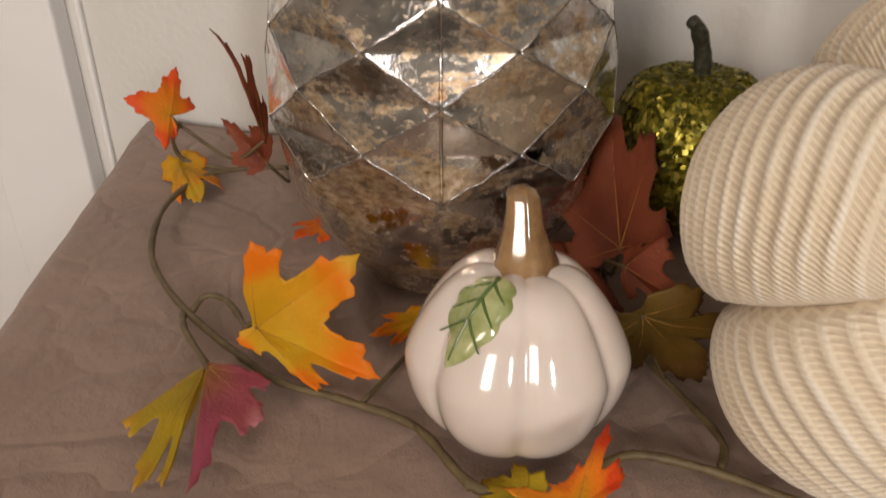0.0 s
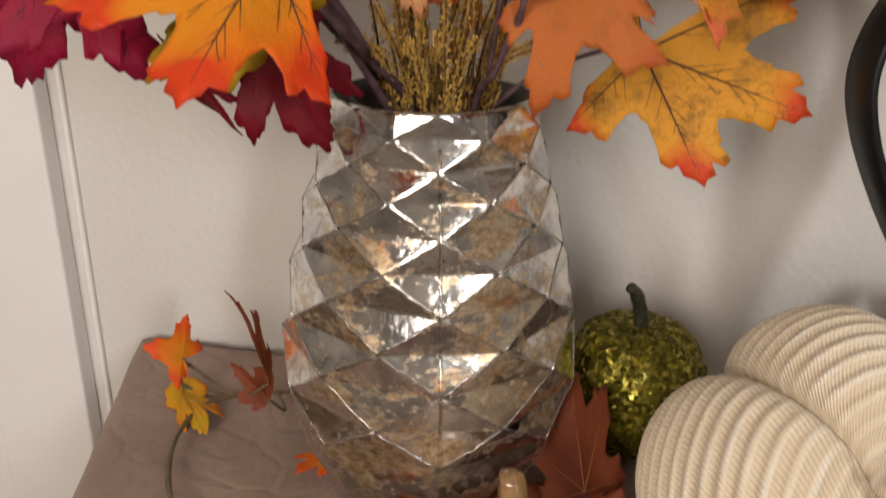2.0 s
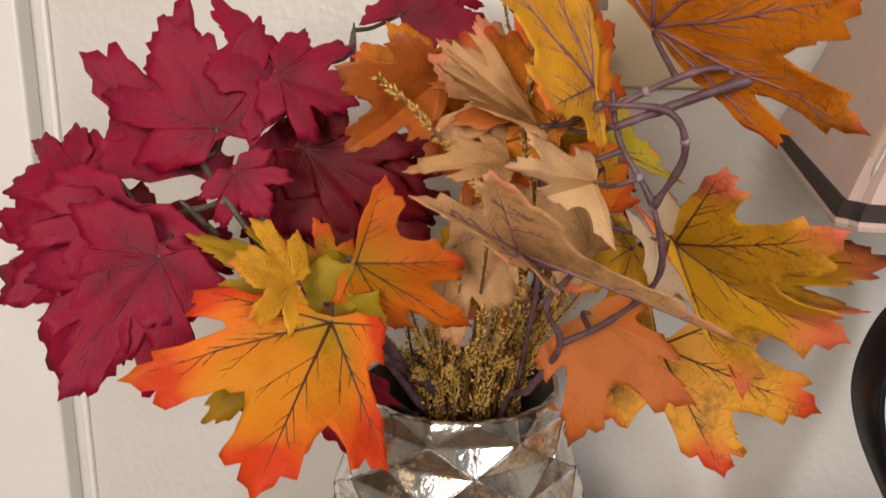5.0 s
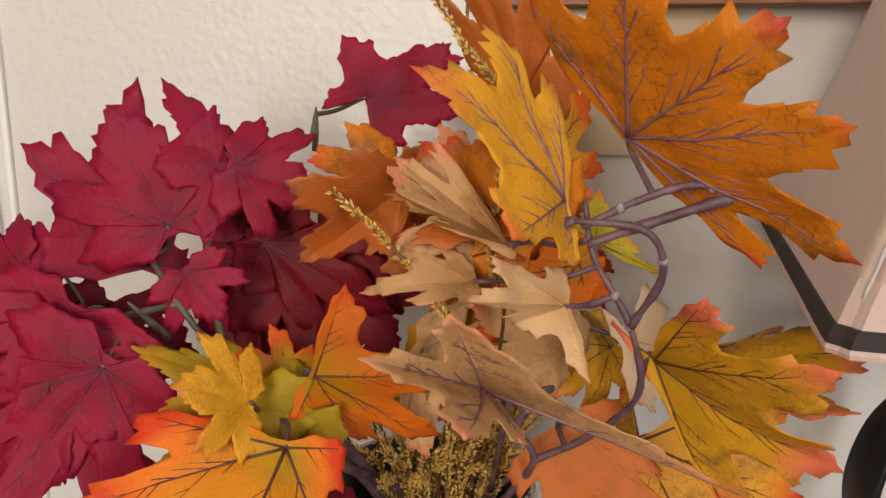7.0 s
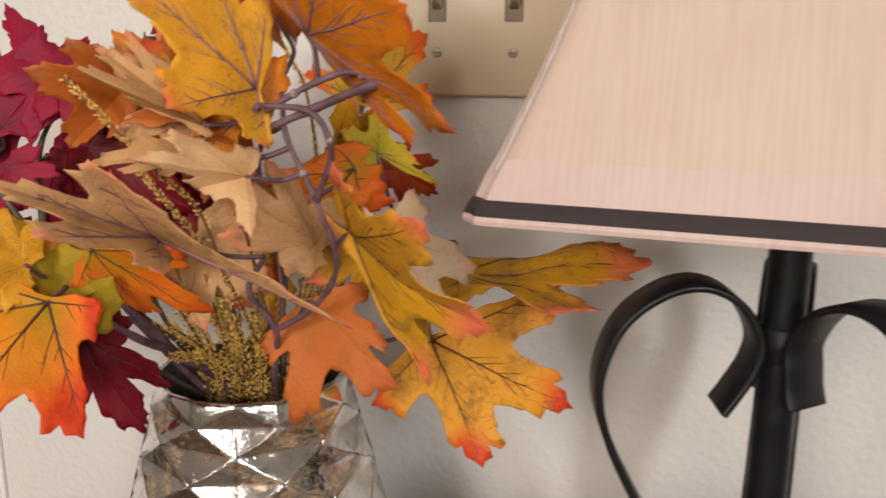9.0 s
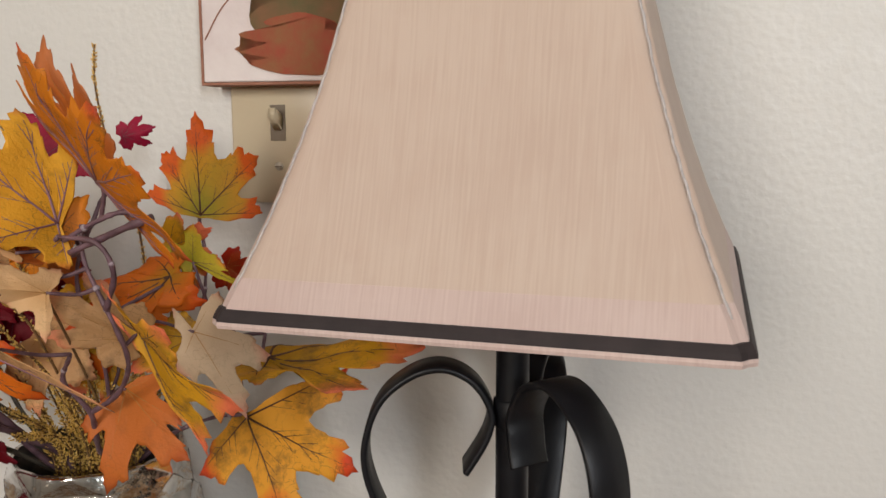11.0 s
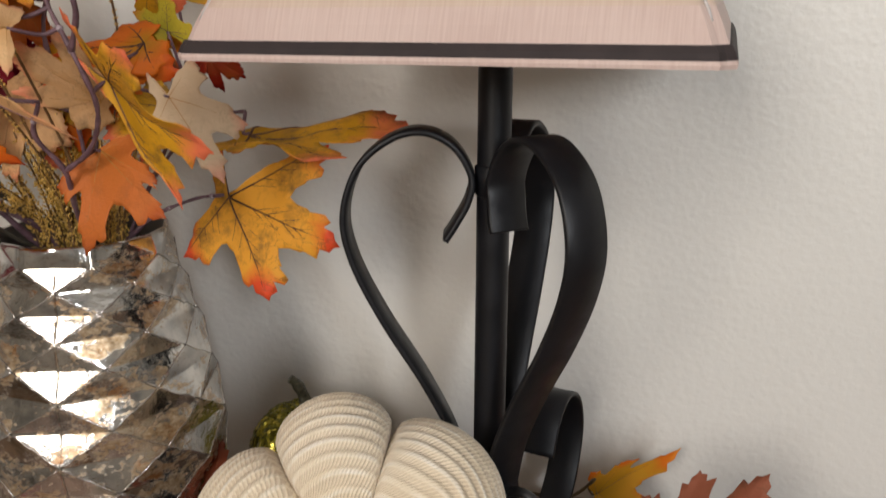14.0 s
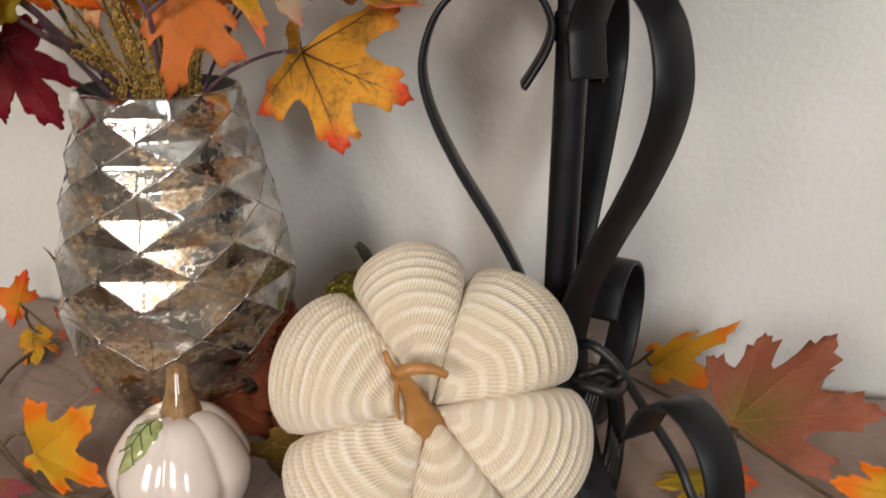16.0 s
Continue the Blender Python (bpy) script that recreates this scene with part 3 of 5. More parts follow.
def faceted_vase():
    vase = thing("vase", "faceted silver mercury glass vase with brown tarnish", "vase", VASE)
    levels = [0.063, 0.081, 0.100, 0.117, 0.134, 0.150, 0.165, 0.178, 0.191, 0.203]
    n = 8
    bm = bmesh.new()
    turn = radians(-90)
    rings = []
    for k, z in enumerate(levels):
        off = 0 if k % 2 == 0 else pi / n
        r = vase_radius(z)
        rings.append([bm.verts.new((r * cos(turn + off + 2 * pi * i / n), r * sin(turn + off + 2 * pi * i / n), z)) for i in range(n)])
    for k in range(len(levels) - 1):
        a, b = rings[k], rings[k + 1]
        for i in range(n):
            j = (i + 1) % n
            if k % 2 == 0:
                bm.faces.new((a[i], a[j], b[i]))
                bm.faces.new((b[i], a[j], b[j]))
            else:
                bm.faces.new((a[i], b[j], b[i]))
                bm.faces.new((a[i], a[j], b[j]))
    # the mouth
    rim = [[bm.verts.new((r * cos(turn + 2 * pi * i / (2 * n)), r * sin(turn + 2 * pi * i / (2 * n)), z)) for i in range(2 * n)] for r, z in ((vase_radius(0.214), 0.2135), (vase_radius(0.214) - 0.001, 0.2145), (vase_radius(0.214) - 0.0028, 0.2142))]
    last = rings[-1]
    for i in range(n):
        e, o, p = rim[0][(2 * i) % (2 * n)], rim[0][(2 * i + 1) % (2 * n)], rim[0][(2 * i + 2) % (2 * n)]
        bm.faces.new((last[i], o, e))
        bm.faces.new((last[i], p, o))
        bm.faces.new((last[i], last[(i + 1) % n], p))
    for q, w in zip(rim, rim[1:]):
        for i in range(2 * n):
            bm.faces.new((q[i], q[(i + 1) % (2 * n)], w[(i + 1) % (2 * n)], w[i]))
    # the foot, round and plain under the last points
    m = 2 * n
    foot = []
    for z in (0.044, 0.026, 0.011, 0.003, 0.0):
        r = vase_radius(z) * (1 if z > 0 else 0.92)
        foot.append([bm.verts.new((r * cos(turn + 2 * pi * i / m), r * sin(turn + 2 * pi * i / m), z)) for i in range(m)])
    for i in range(n):
        e, o, p = foot[0][2 * i], foot[0][2 * i + 1], foot[0][(2 * i + 2) % m]
        bm.faces.new((e, o, rings[0][i]))
        bm.faces.new((o, p, rings[0][(i + 1) % n]))
        bm.faces.new((o, rings[0][(i + 1) % n], rings[0][i]))
    for q, w in zip(foot, foot[1:]):
        for i in range(m):
            bm.faces.new((q[i], w[i], w[(i + 1) % m], q[(i + 1) % m]))
    bm.faces.new(foot[-1])
    bmesh.ops.recalc_face_normals(bm, faces=bm.faces[:])
    sharp = [e for e in bm.edges if e.is_manifold and e.calc_face_angle(0) > radians(9)]
    bmesh.ops.bevel(bm, geom=sharp, offset=0.0011, segments=2, affect="EDGES", profile=0.6)
    smooth_by_angle(part("body", bm, M_SILVER, vase), 24)
    inner = [(vase_radius(z) * 0.9 - 0.002, z) for z in (0.012, 0.03, 0.06, 0.1, 0.14, 0.18, 0.205)] + [(vase_radius(0.214) - 0.0028, 0.2141)]
    part("lining", lathe([(0.0005, 0.012)] + inner, 32), M_INNER, vase, "tarnished dark inside of the vase")
    # raised beads where the facets meet
    rnd = random.Random(3)
    bm = bmesh.new()
    for k in range(len(levels) - 1):
        for i in range(n):
            a0 = turn + (0 if k % 2 == 0 else pi / n) + 2 * pi * i / n
            for sg in (-1, 1):
                p = Vector((vase_radius(levels[k]) * cos(a0), vase_radius(levels[k]) * sin(a0), levels[k]))
                a1 = a0 + sg * pi / n
                q = Vector((vase_radius(levels[k + 1]) * cos(a1), vase_radius(levels[k + 1]) * sin(a1), levels[k + 1]))
                out = Vector((cos((a0 + a1) / 2), sin((a0 + a1) / 2), 0))
                side = (q - p).cross(out).normalized()
                line = [p.lerp(q, t / 6) + side * 0.0009 * sin(pi * t / 6) * rnd.uniform(-1, 1) - out * 0.00035 for t in range(7)]
                tube(line, 0.00045, n=6, bm=bm)
    tagged(part("ridge_net", bm, M_RIDGE, vase, "worn grey silver ridges between facets"), kind="stuff")
    # mould seams down the front and the back
    for a in (0, pi):
        line = []
        for k in range(len(levels) - 1):
            for s in range(4):
                z = levels[k] + (levels[k + 1] - levels[k]) * s / 4
                fr = 1 - abs(s / 4 - (0 if k % 2 == 0 else 1))
                r = vase_radius(z) * (fr + (1 - fr) * cos(pi / n))
                line.append(Vector((r * cos(turn + a), r * sin(turn + a), z)))
        part("seam", tube(line, 0.0007, n=6), M_SILVER, vase)
    return vase


faceted_vase()

# ---- pumpkins ----
PLUSH = Matrix.Translation((0.156, 0.212, 0.821)) @ Vector((0.0, -0.86, 0.51)).to_track_quat("Z", "Y").to_matrix().to_4x4()


def plush_pumpkin():
    """Six stuffed lobes between sewn creases, knitted ribs running round the crown."""
    pk = thing("plush_pumpkin", "cream rib-knit plush pumpkin with a brown stem", "pumpkin", PLUSH)
    seams = [8, 73, 125, 192, 257, 308, 368]
    R, H = 0.0845, 0.062
    na, nb = 30, 190
    for k in range(6):
        a0, a1 = radians(seams[k]), radians(seams[k + 1])

        def f(i, j):
            t = i / (na - 1)
            s = j / (nb - 1)
            lobe = max(0.0, sin(pi * t)) ** 0.42
            ang = a0 + (a1 - a0) * t
            ph = pi * (0.004 + 0.97 * s)
            swell = 1.0 - 0.24 * (1 - lobe)
            rad = R * (sin(ph) ** 0.78) * swell
            dimple = 0.022 * math.exp(-((ph / 0.42) ** 2)) + 0.014 * math.exp(-(((pi - ph) / 0.42) ** 2)) * -1
            z = H * cos(ph) * (1 - 0.16 * (1 - lobe)) - dimple
            nrm = Vector((cos(ang) * sin(ph), sin(ang) * sin(ph), cos(ph)))
            wob = noise.noise(Vector((cos(ang) * 2, sin(ang) * 2, s * 4 + k * 7))) * 0.0016
            rib = 0.0008 * cos(2 * pi * (s * 27 * cos(ang - (a0 + a1) / 2) + 0.12 * sin(3 * ang + k) + 0.35 * noise.noise(Vector((ang * 2.2, s * 3, k)))))
            return Vector((rad * cos(ang), rad * sin(ang), z)) + nrm * (wob + rib * min(1, 6 * t, 6 * (1 - t)))
        bm = bmesh.new()
        uv = bm.loops.layers.uv.new("UVMap")
        vs = [[bm.verts.new(f(i, j)) for i in range(na)] for j in range(nb)]

        def tex(i, j):
            t, s = i / (na - 1), j / (nb - 1)
            ang = a0 + (a1 - a0) * t
            return (t * 44 * max(0.25, sin(pi * (0.05 + 0.9 * s))), s * 27 * cos(ang - (a0 + a1) / 2) + 0.12 * sin(3 * ang + k) + 0.35 * noise.noise(Vector((ang * 2.2, s * 3, k))) + 0.25)
        for j in range(nb - 1):
            for i in range(na - 1):
                fa = bm.faces.new((vs[j][i], vs[j + 1][i], vs[j + 1][i + 1], vs[j][i + 1]))
                for lp, (p, q) in zip(fa.loops, ((i, j), (i, j + 1), (i + 1, j + 1), (i + 1, j))):
                    lp[uv].uv = tex(p, q)
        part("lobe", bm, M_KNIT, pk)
    # a flared brown stem with a curled tendril and a small pod
    line = spline([(-0.002, -0.010, 0.031), (-0.005, -0.002, 0.043), (-0.009, 0.007, 0.052), (-0.015, 0.015, 0.058)], 6)
    bm = bmesh.new()
    n = 15
    rings = []
    for q, p in enumerate(line):
        t = q / (len(line) - 1)
        r = 0.0078 * (1 - t) ** 1.8 + 0.0032
        rings.append([bm.verts.new(p + Vector((r * (1 + (0.5 * (1 - t)) * cos(5 * 2 * pi * i / n)) * cos(2 * pi * i / n), r * (1 + (0.5 * (1 - t)) * cos(5 * 2 * pi * i / n)) * sin(2 * pi * i / n), -0.003 * (1 - t) * cos(5 * 2 * pi * i / n)))) for i in range(n)])
    for a, b in zip(rings, rings[1:]):
        for i in range(n):
            bm.faces.new((a[i], a[(i + 1) % n], b[(i + 1) % n], b[i]))
    bm.faces.new(rings[-1])
    bm.faces.new(rings[0][::-1])
    stem = part("stem", bm, M_FELT, pk, "brown moulded stem with a pod and tendril")
    part("pod", tube(spline([(-0.015, 0.015, 0.057), (-0.008, 0.017, 0.061), (0.001, 0.0165, 0.061), (0.007, 0.014, 0.059)], 5), 0.0036, 0.0018, 9), M_FELT, stem)
    part("tendril", tube(spline([(-0.015, 0.015, 0.058), (-0.0185, 0.020, 0.061), (-0.0205, 0.025, 0.061)], 5), 0.0022, 0.0013, 7), M_FELT, stem)
    part("tendril", tube(spline([(-0.015, 0.013, 0.057), (-0.0155, 0.004, 0.053), (-0.0145, -0.005, 0.048)], 5), 0.0015, 0.0009, 7), M_FELT, stem)
    return pk


plush_pumpkin()


def gourd_shape(R, H, lobes, nu, nv, depth, turn=0.0, power=0.85, dip=0.1, grow=0.0, taper=0.0):
    """A ribbed pumpkin body that stands on z = 0."""
    def f(i, j):
        ph = pi * (1 - j / (nv - 1))
        a = 2 * pi * i / nu
        rib = abs(cos(lobes * (a + turn) / 2)) ** 0.55
        edge = 1 - depth * (1 - rib)
        r = (R + grow) * max(0.0, sin(ph)) ** power * edge * (1 - taper * max(0.0, cos(ph)))
        z = H / 2 + (H / 2 + grow) * cos(ph) - dip * H * math.exp(-((ph / 0.5) ** 2)) * (1.0 + 0.25 * (1 - rib)) + dip * H * 0.35 * math.exp(-(((pi - ph) / 0.5) ** 2))
        return Vector((r * cos(a), r * sin(a), z))
    return f


def ceramic_pumpkin():
    pk = thing("ceramic_pumpkin", "glossy white ceramic pumpkin with brown stem and green leaf", "pumpkin", pose(0.023, 0.218, TOP + 0.0005, -2, 1.5, 0))
    f = gourd_shape(0.0375, 0.070, 7, 126, 44, 0.11, radians(90 + 26), 0.72, 0.08, 0.0, 0.30)
    bm = grid_surface(f, 126, 44, True)
    bmesh.ops.remove_doubles(bm, verts=bm.verts, dist=1e-5)
    part("body", bm, M_CERAM, pk)
    line = spline([(0.001, 0.002, 0.060), (0.0005, 0.004, 0.068), (-0.0002, 0.0055, 0.075), (-0.0006, 0.007, 0.082), (-0.0012, 0.0085, 0.0865)], 6)
    bm = bmesh.new()
    n = 24
    rings = []
    for q, p in enumerate(line):
        t = q / (len(line) - 1)
        r = 0.0052 + 0.0075 * (1 - t) ** 2.4
        if t > 0.93:
            r *= 0.86
        rings.append([bm.verts.new(p + Vector((r * (1 + 0.06 * cos(5 * 2 * pi * i / n)) * cos(2 * pi * i / n), r * (1 + 0.06 * cos(5 * 2 * pi * i / n)) * sin(2 * pi * i / n), 0))) for i in range(n)])
    for a, b in zip(rings, rings[1:]):
        for i in range(n):
            bm.faces.new((a[i], a[(i + 1) % n], b[(i + 1) % n], b[i]))
    tip = bm.verts.new(line[-1] + Vector((0, 0, 0.0018)))
    for i in range(n):
        bm.faces.new((rings[-1][i], rings[-1][(i + 1) % n], tip))
    part("stem", bm, M_BROWNGLAZE, pk, "shiny brown glazed stem")

    # moulded leaf that lies on the shoulder
    def on_body(a, ph, up):
        j = (1 - ph / pi) * 43
        i = a / (2 * pi) * 126
        p = f(i, j)
        c = Vector((0, 0, 0.035))
        return p + (p - c).normalized() * up
    a_c, ph_c = radians(-126), radians(20)

    def leaf_at(u, v, up):
        """u down the shoulder, v round it, both in 0 to 1 of the leaf's length."""
        return on_body(a_c - radians(4) * u * 2 + radians(56) * v / (0.6 + 0.5 * u), ph_c + radians(58) * u, up)
    bm = bmesh.new()
    nu, nv = 26, 13
    vs = []
    for j in range(nu):
        u = j / (nu - 1)
        env = (sin(pi * min(1, 0.16 + 0.84 * u)) ** 0.75) * 0.37 * (0.80 + 0.20 * abs(sin(pi * 4 * u)) ** 0.6)
        row = []
        for i in range(nv):
            v = (i / (nv - 1) * 2 - 1)
            row.append(bm.verts.new(leaf_at(u, v * env, 0.0017 * (1 - abs(v) ** 4) + 0.0001)))
        vs.append(row)
    for a, b in zip(vs, vs[1:]):
        for i in range(nv - 1):
            bm.faces.new((a[i], a[i + 1], b[i + 1], b[i]))
    lf = part("leaf", bm, M_LEAFGLAZE, pk, "green glazed leaf in relief")
    part("vein", tube([leaf_at(0.03 + 0.9 * k / 12, 0, 0.0017) for k in range(13)], 0.0009, 0.0004, 6), M_VEINGLAZE, lf)
    for u in (0.12, 0.34, 0.56):
        for sd in (-1, 1):
            part("vein", tube([leaf_at(u + 0.22 * k / 6, sd * 0.27 * k / 6, 0.00165) for k in range(7)], 0.0007, 0.0003, 6), M_VEINGLAZE, lf)
    return pk


ceramic_pumpkin()


def glitter_pumpkin():
    pk = thing("glitter_pumpkin", "small green and gold glitter pumpkin beside the vase", "pumpkin", pose(0.118, 0.366, TOP + 0.001))
    f = gourd_shape(0.040, 0.084, 9, 108, 36, 0.10, 0.3, 0.72, 0.07)
    rnd = random.Random(5)
    bm = grid_surface(f, 108, 36, True)
    bmesh.ops.remove_doubles(bm, verts=bm.verts, dist=1e-5)
    part("body", bm, M_GREEN, pk)
    # sequins stand proud of the skin
    bm = bmesh.new()
    for _ in range(2600):
        i, j = rnd.uniform(0, 108), rnd.triangular(8, 35, 30)
        p, q, w = f(i, j), f(i + 0.5, j), f(i, j + 0.3)
        a, b = (q - p).normalized(), (w - p).normalized()
        n0 = a.cross(b).normalized()
        tilt = Matrix.Rotation(rnd.uniform(-0.5, 0.5), 3, a) @ Matrix.Rotation(rnd.uniform(-0.5, 0.5), 3, b)
        r = rnd.uniform(0.0005, 0.0011)
        c = p + n0 * 0.0003
        vv = [bm.verts.new(c + r * (tilt @ (a * cos(pi / 3 * k) + b * sin(pi / 3 * k)))) for k in range(6)]
        bm.faces.new(vv)
    tagged(part("sequin_coat", bm, M_GREEN, pk, smooth=False), kind="stuff")
    line = spline([(0.001, 0.001, 0.076), (0, 0, 0.084), (-0.002, -0.001, 0.092), (-0.0055, -0.003, 0.100), (-0.009, -0.004, 0.1035)], 6)
    part("stem", tube(line, 0.0045, 0.0032, 9, rough=0.12, seed=2), M_STEMGREEN, pk, "dark glittered stem")
    return pk


glitter_pumpkin()

# ---- the lamp ----
LX, LY = 0.2268, 0.2543


def table_lamp():
    lamp = thing("table_lamp", "black wrought iron scroll lamp with a flared beige shade", "table lamp", pose(LX, LY, TOP))
    part("pole", lathe([(0.0083, 0.03), (0.0083, 0.40)], 28), M_BLACK, lamp)
    part("collar", lathe([(0.0085, 0.085), (0.0115, 0.087), (0.0125, 0.094), (0.0115, 0.101), (0.0085, 0.103)], 28), M_BLACK, lamp)
    part("collar", lathe([(0.0084, 0.248), (0.0093, 0.249), (0.0095, 0.262), (0.0084, 0.263)], 28), M_BLACK, lamp)
    scroll = [(0.0105, 0.086), (0.0185, 0.118), (0.034, 0.150), (0.0545, 0.184), (0.0690, 0.214), (0.0735, 0.238), (0.066, 0.262), (0.050, 0.276), (0.034, 0.2795), (0.0195, 0.2725), (0.0110, 0.258), (0.0125, 0.246), (0.0185, 0.2345), (0.0235, 0.2265)]
    foot = [(0.0105, 0.104), (0.019, 0.062), (0.036, 0.024), (0.062, 0.0035), (0.092, 0.0075), (0.119, 0.028), (0.131, 0.062), (0.122, 0.089), (0.102, 0.099), (0.084, 0.090), (0.073, 0.069)]
    tight = scroll[:-3] + [(0.0115, 0.248), (0.0128, 0.239), (0.0150, 0.2325)]
    for az, low, bend in ((-65, -65, tight), (63, 58, scroll), (175, 175, scroll)):
        d = Vector((cos(radians(az)), sin(radians(az)), 0))
        across = Vector((-d.y, d.x, 0))
        part("scroll", strap(spline([d * r + Vector((0, 0, z)) for r, z in bend], 7), across, 0.0215, 0.0032), M_BLACK, lamp)
        d = Vector((cos(radians(low)), sin(radians(low)), 0))
        across = Vector((-d.y, d.x, 0))
        part("foot", strap(spline([d * r + Vector((0, 0, z)) for r, z in foot], 7), across, 0.0215, 0.0032), M_BLACK, lamp)

    # flared square shade with round corners
    turn = radians(22.5)
    hs = (0.0, 0.012, 0.041, 0.069, 0.097, 0.124, 0.152, 0.185, 0.215)
    ds = (0.1475, 0.1400, 0.1230, 0.1090, 0.0966, 0.0870, 0.0765, 0.0670, 0.0610)

    def side_at(t, h, out=0.0):
        """t runs 0 to 4 round the four sides, with softly rounded corners."""
        d = float(np.interp(h, hs, ds)) + out * 1.35
        k, s = int(t) % 4, t - int(t)
        a = Vector((cos(turn + k * pi / 2), sin(turn + k * pi / 2), 0))
        b = Vector((cos(turn + (k + 1) * pi / 2), sin(turn + (k + 1) * pi / 2), 0))
        p = (a * (1 - s) + b * s) * d
        e = min(s, 1 - s)
        if e < 0.035:
            p *= 1 - 0.9 * (0.035 - e) * (1 - e / 0.035)
        return p + Vector((0, 0, h))
    shade = Vector((0.0012, -0.001, 0.3215))
    m = Matrix.Translation(shade) @ Matrix.Rotation(radians(2.0), 4, "X") @ Matrix.Rotation(radians(-0.8), 4, "Y")
    n = 40
    for k in range(4):
        bm = grid_surface(lambda i, j: side_at(k + min(i / n, 0.99999), 0.215 * j / 30), n + 1, 31)
        bmesh.ops.transform(bm, matrix=m, verts=bm.verts)
        ob = part("shade_panel", bm, M_SHADE, lamp, "pinkish beige silk panel of the flared shade")
        sol = ob.modifiers.new("thickness", "SOLIDIFY")
        sol.thickness = 0.0012
        bm = tube([side_at(k + 0.00001, 0.012 + 0.203 * j / 60, 0.0002 + 0.00025 * sin(j * 2.1)) for j in range(61)], 0.00065, n=6)
        bmesh.ops.transform(bm, matrix=m, verts=bm.verts)
        part("corner_braid", bm, M_CORD, lamp, "pale grey braid on the shade corner")
    for nm, h0, h1, out, material, lab in (("hem", -0.0026, 0.0002, 0.0010, M_BAND, "pale pink hem"), ("ribbon", 0.0002, 0.0050, 0.0012, M_RIBBON, "dark brown ribbon"), ("binding", 0.0050, 0.017, 0.0002, M_BAND, "folded pink binding")):
        bm = bmesh.new()
        nn = 160
        hh = [(h0, 0), (h0, out), ((h0 + h1) / 2, out + 0.0003), (h1, out), (h1, 0)]
        grid_surface(lambda i, j: side_at(min(4 * i / nn, 3.99999), max(hh[j][0], 0), hh[j][1]) + Vector((0, 0, min(hh[j][0], 0))), nn, 5, True, bm)
        bmesh.ops.transform(bm, matrix=m, verts=bm.verts)
        part(nm, bm, material, lamp, lab, smooth=False)
    bm = bmesh.new()
    for k in range(4):
        a = k * pi / 2 + turn
        tube([Vector((0, 0, 0.20)), Vector((0.061 * cos(a), 0.061 * sin(a), 0.2135))], 0.0012, n=6, bm=bm)
    bmesh.ops.transform(bm, matrix=m, verts=bm.verts)
    part("spider", bm, M_BLACK, lamp)
    return lamp


table_lamp()


def lamp_cord():
    cord = thing("power_cord", "black lamp cord coiled behind the plush pumpkin", "cord", pose(0, 0, 0))
    part("lead", tube(spline([(0.236, 0.246, 0.838), (0.244, 0.236, 0.842), (0.256, 0.230, 0.832), (0.272, 0.226, 0.808), (0.290, 0.223, 0.780), (0.298, 0.214, 0.762), (0.302, 0.196, 0.7545), (0.300, 0.165, 0.7535), (0.31, 0.11, 0.7535)], 8), 0.0028, n=9), M_RUBBER, cord)
    for k in range(4):
        c = Vector((0.2455 + 0.0015 * k, 0.226 - 0.001 * k, 0.795 - 0.003 * k))
        ring = [c + Vector((0.011 * cos(a), 0.008 * cos(a + 0.4) + 0.006 * sin(a), (0.030 + 0.003 * k) * sin(a))) for a in [2 * pi * i / 24 for i in range(25)]]
        part("loop", tube(ring, 0.0027, n=8), M_RUBBER, cord)
    part("tie", tube([Vector((0.2455, 0.226, 0.826)) + Vector((0.012 * cos(a), 0.011 * sin(a), 0.002 * sin(2 * a))) for a in [2 * pi * i / 20 for i in range(21)]], 0.003, n=8), M_RUBBER, cord)
    return cord


lamp_cord()

# ---- leaves and sprays ----
HALF = ((1.0, 0.0), (0.91, 0.06), (0.85, 0.185), (0.77, 0.178), (0.685, 0.285), (0.61, 0.268), (0.475, 0.235), (0.55, 0.37), (0.64, 0.46), (0.70, 0.67), (0.56, 0.63), (0.46, 0.69), (0.38, 0.59), (0.30, 0.535),
        (0.212, 0.40), (0.17, 0.52), (0.04, 0.68), (-0.03, 0.55), (-0.13, 0.52), (-0.16, 0.33), (-0.21, 0.20), (-0.09, 0.055))
TIPS = ((1.0, 0.0), (0.68, 0.66), (0.68, -0.66), (0.03, 0.64), (0.03, -0.64))


def leaf_outline(rnd):
    """The toothed outline of a five-lobed leaf round its stalk at (0, 0), length 1."""
    grow = [rnd.uniform(0.88, 1.1) for _ in range(2)]
    ring = [(x, y * grow[0]) for x, y in HALF] + [(x, -y * grow[1]) for x, y in HALF[:0:-1]]
    out = []
    for (x0, y0), (x1, y1) in zip(ring, ring[1:] + ring[:1]):
        n = max(1, int(math.hypot(x1 - x0, y1 - y0) / 0.042))
        for k in range(n):
            t = k / n
            x, y = x0 + (x1 - x0) * t, y0 + (y1 - y0) * t
            r = math.hypot(x, y)
            push = 1 + (0.032 if k % 2 else -0.016) * (1 if k else 0) + rnd.uniform(-0.012, 0.012)
            out.append((x * push, y * push) if r > 0.12 else (x, y))
    return out


SEED = [0]


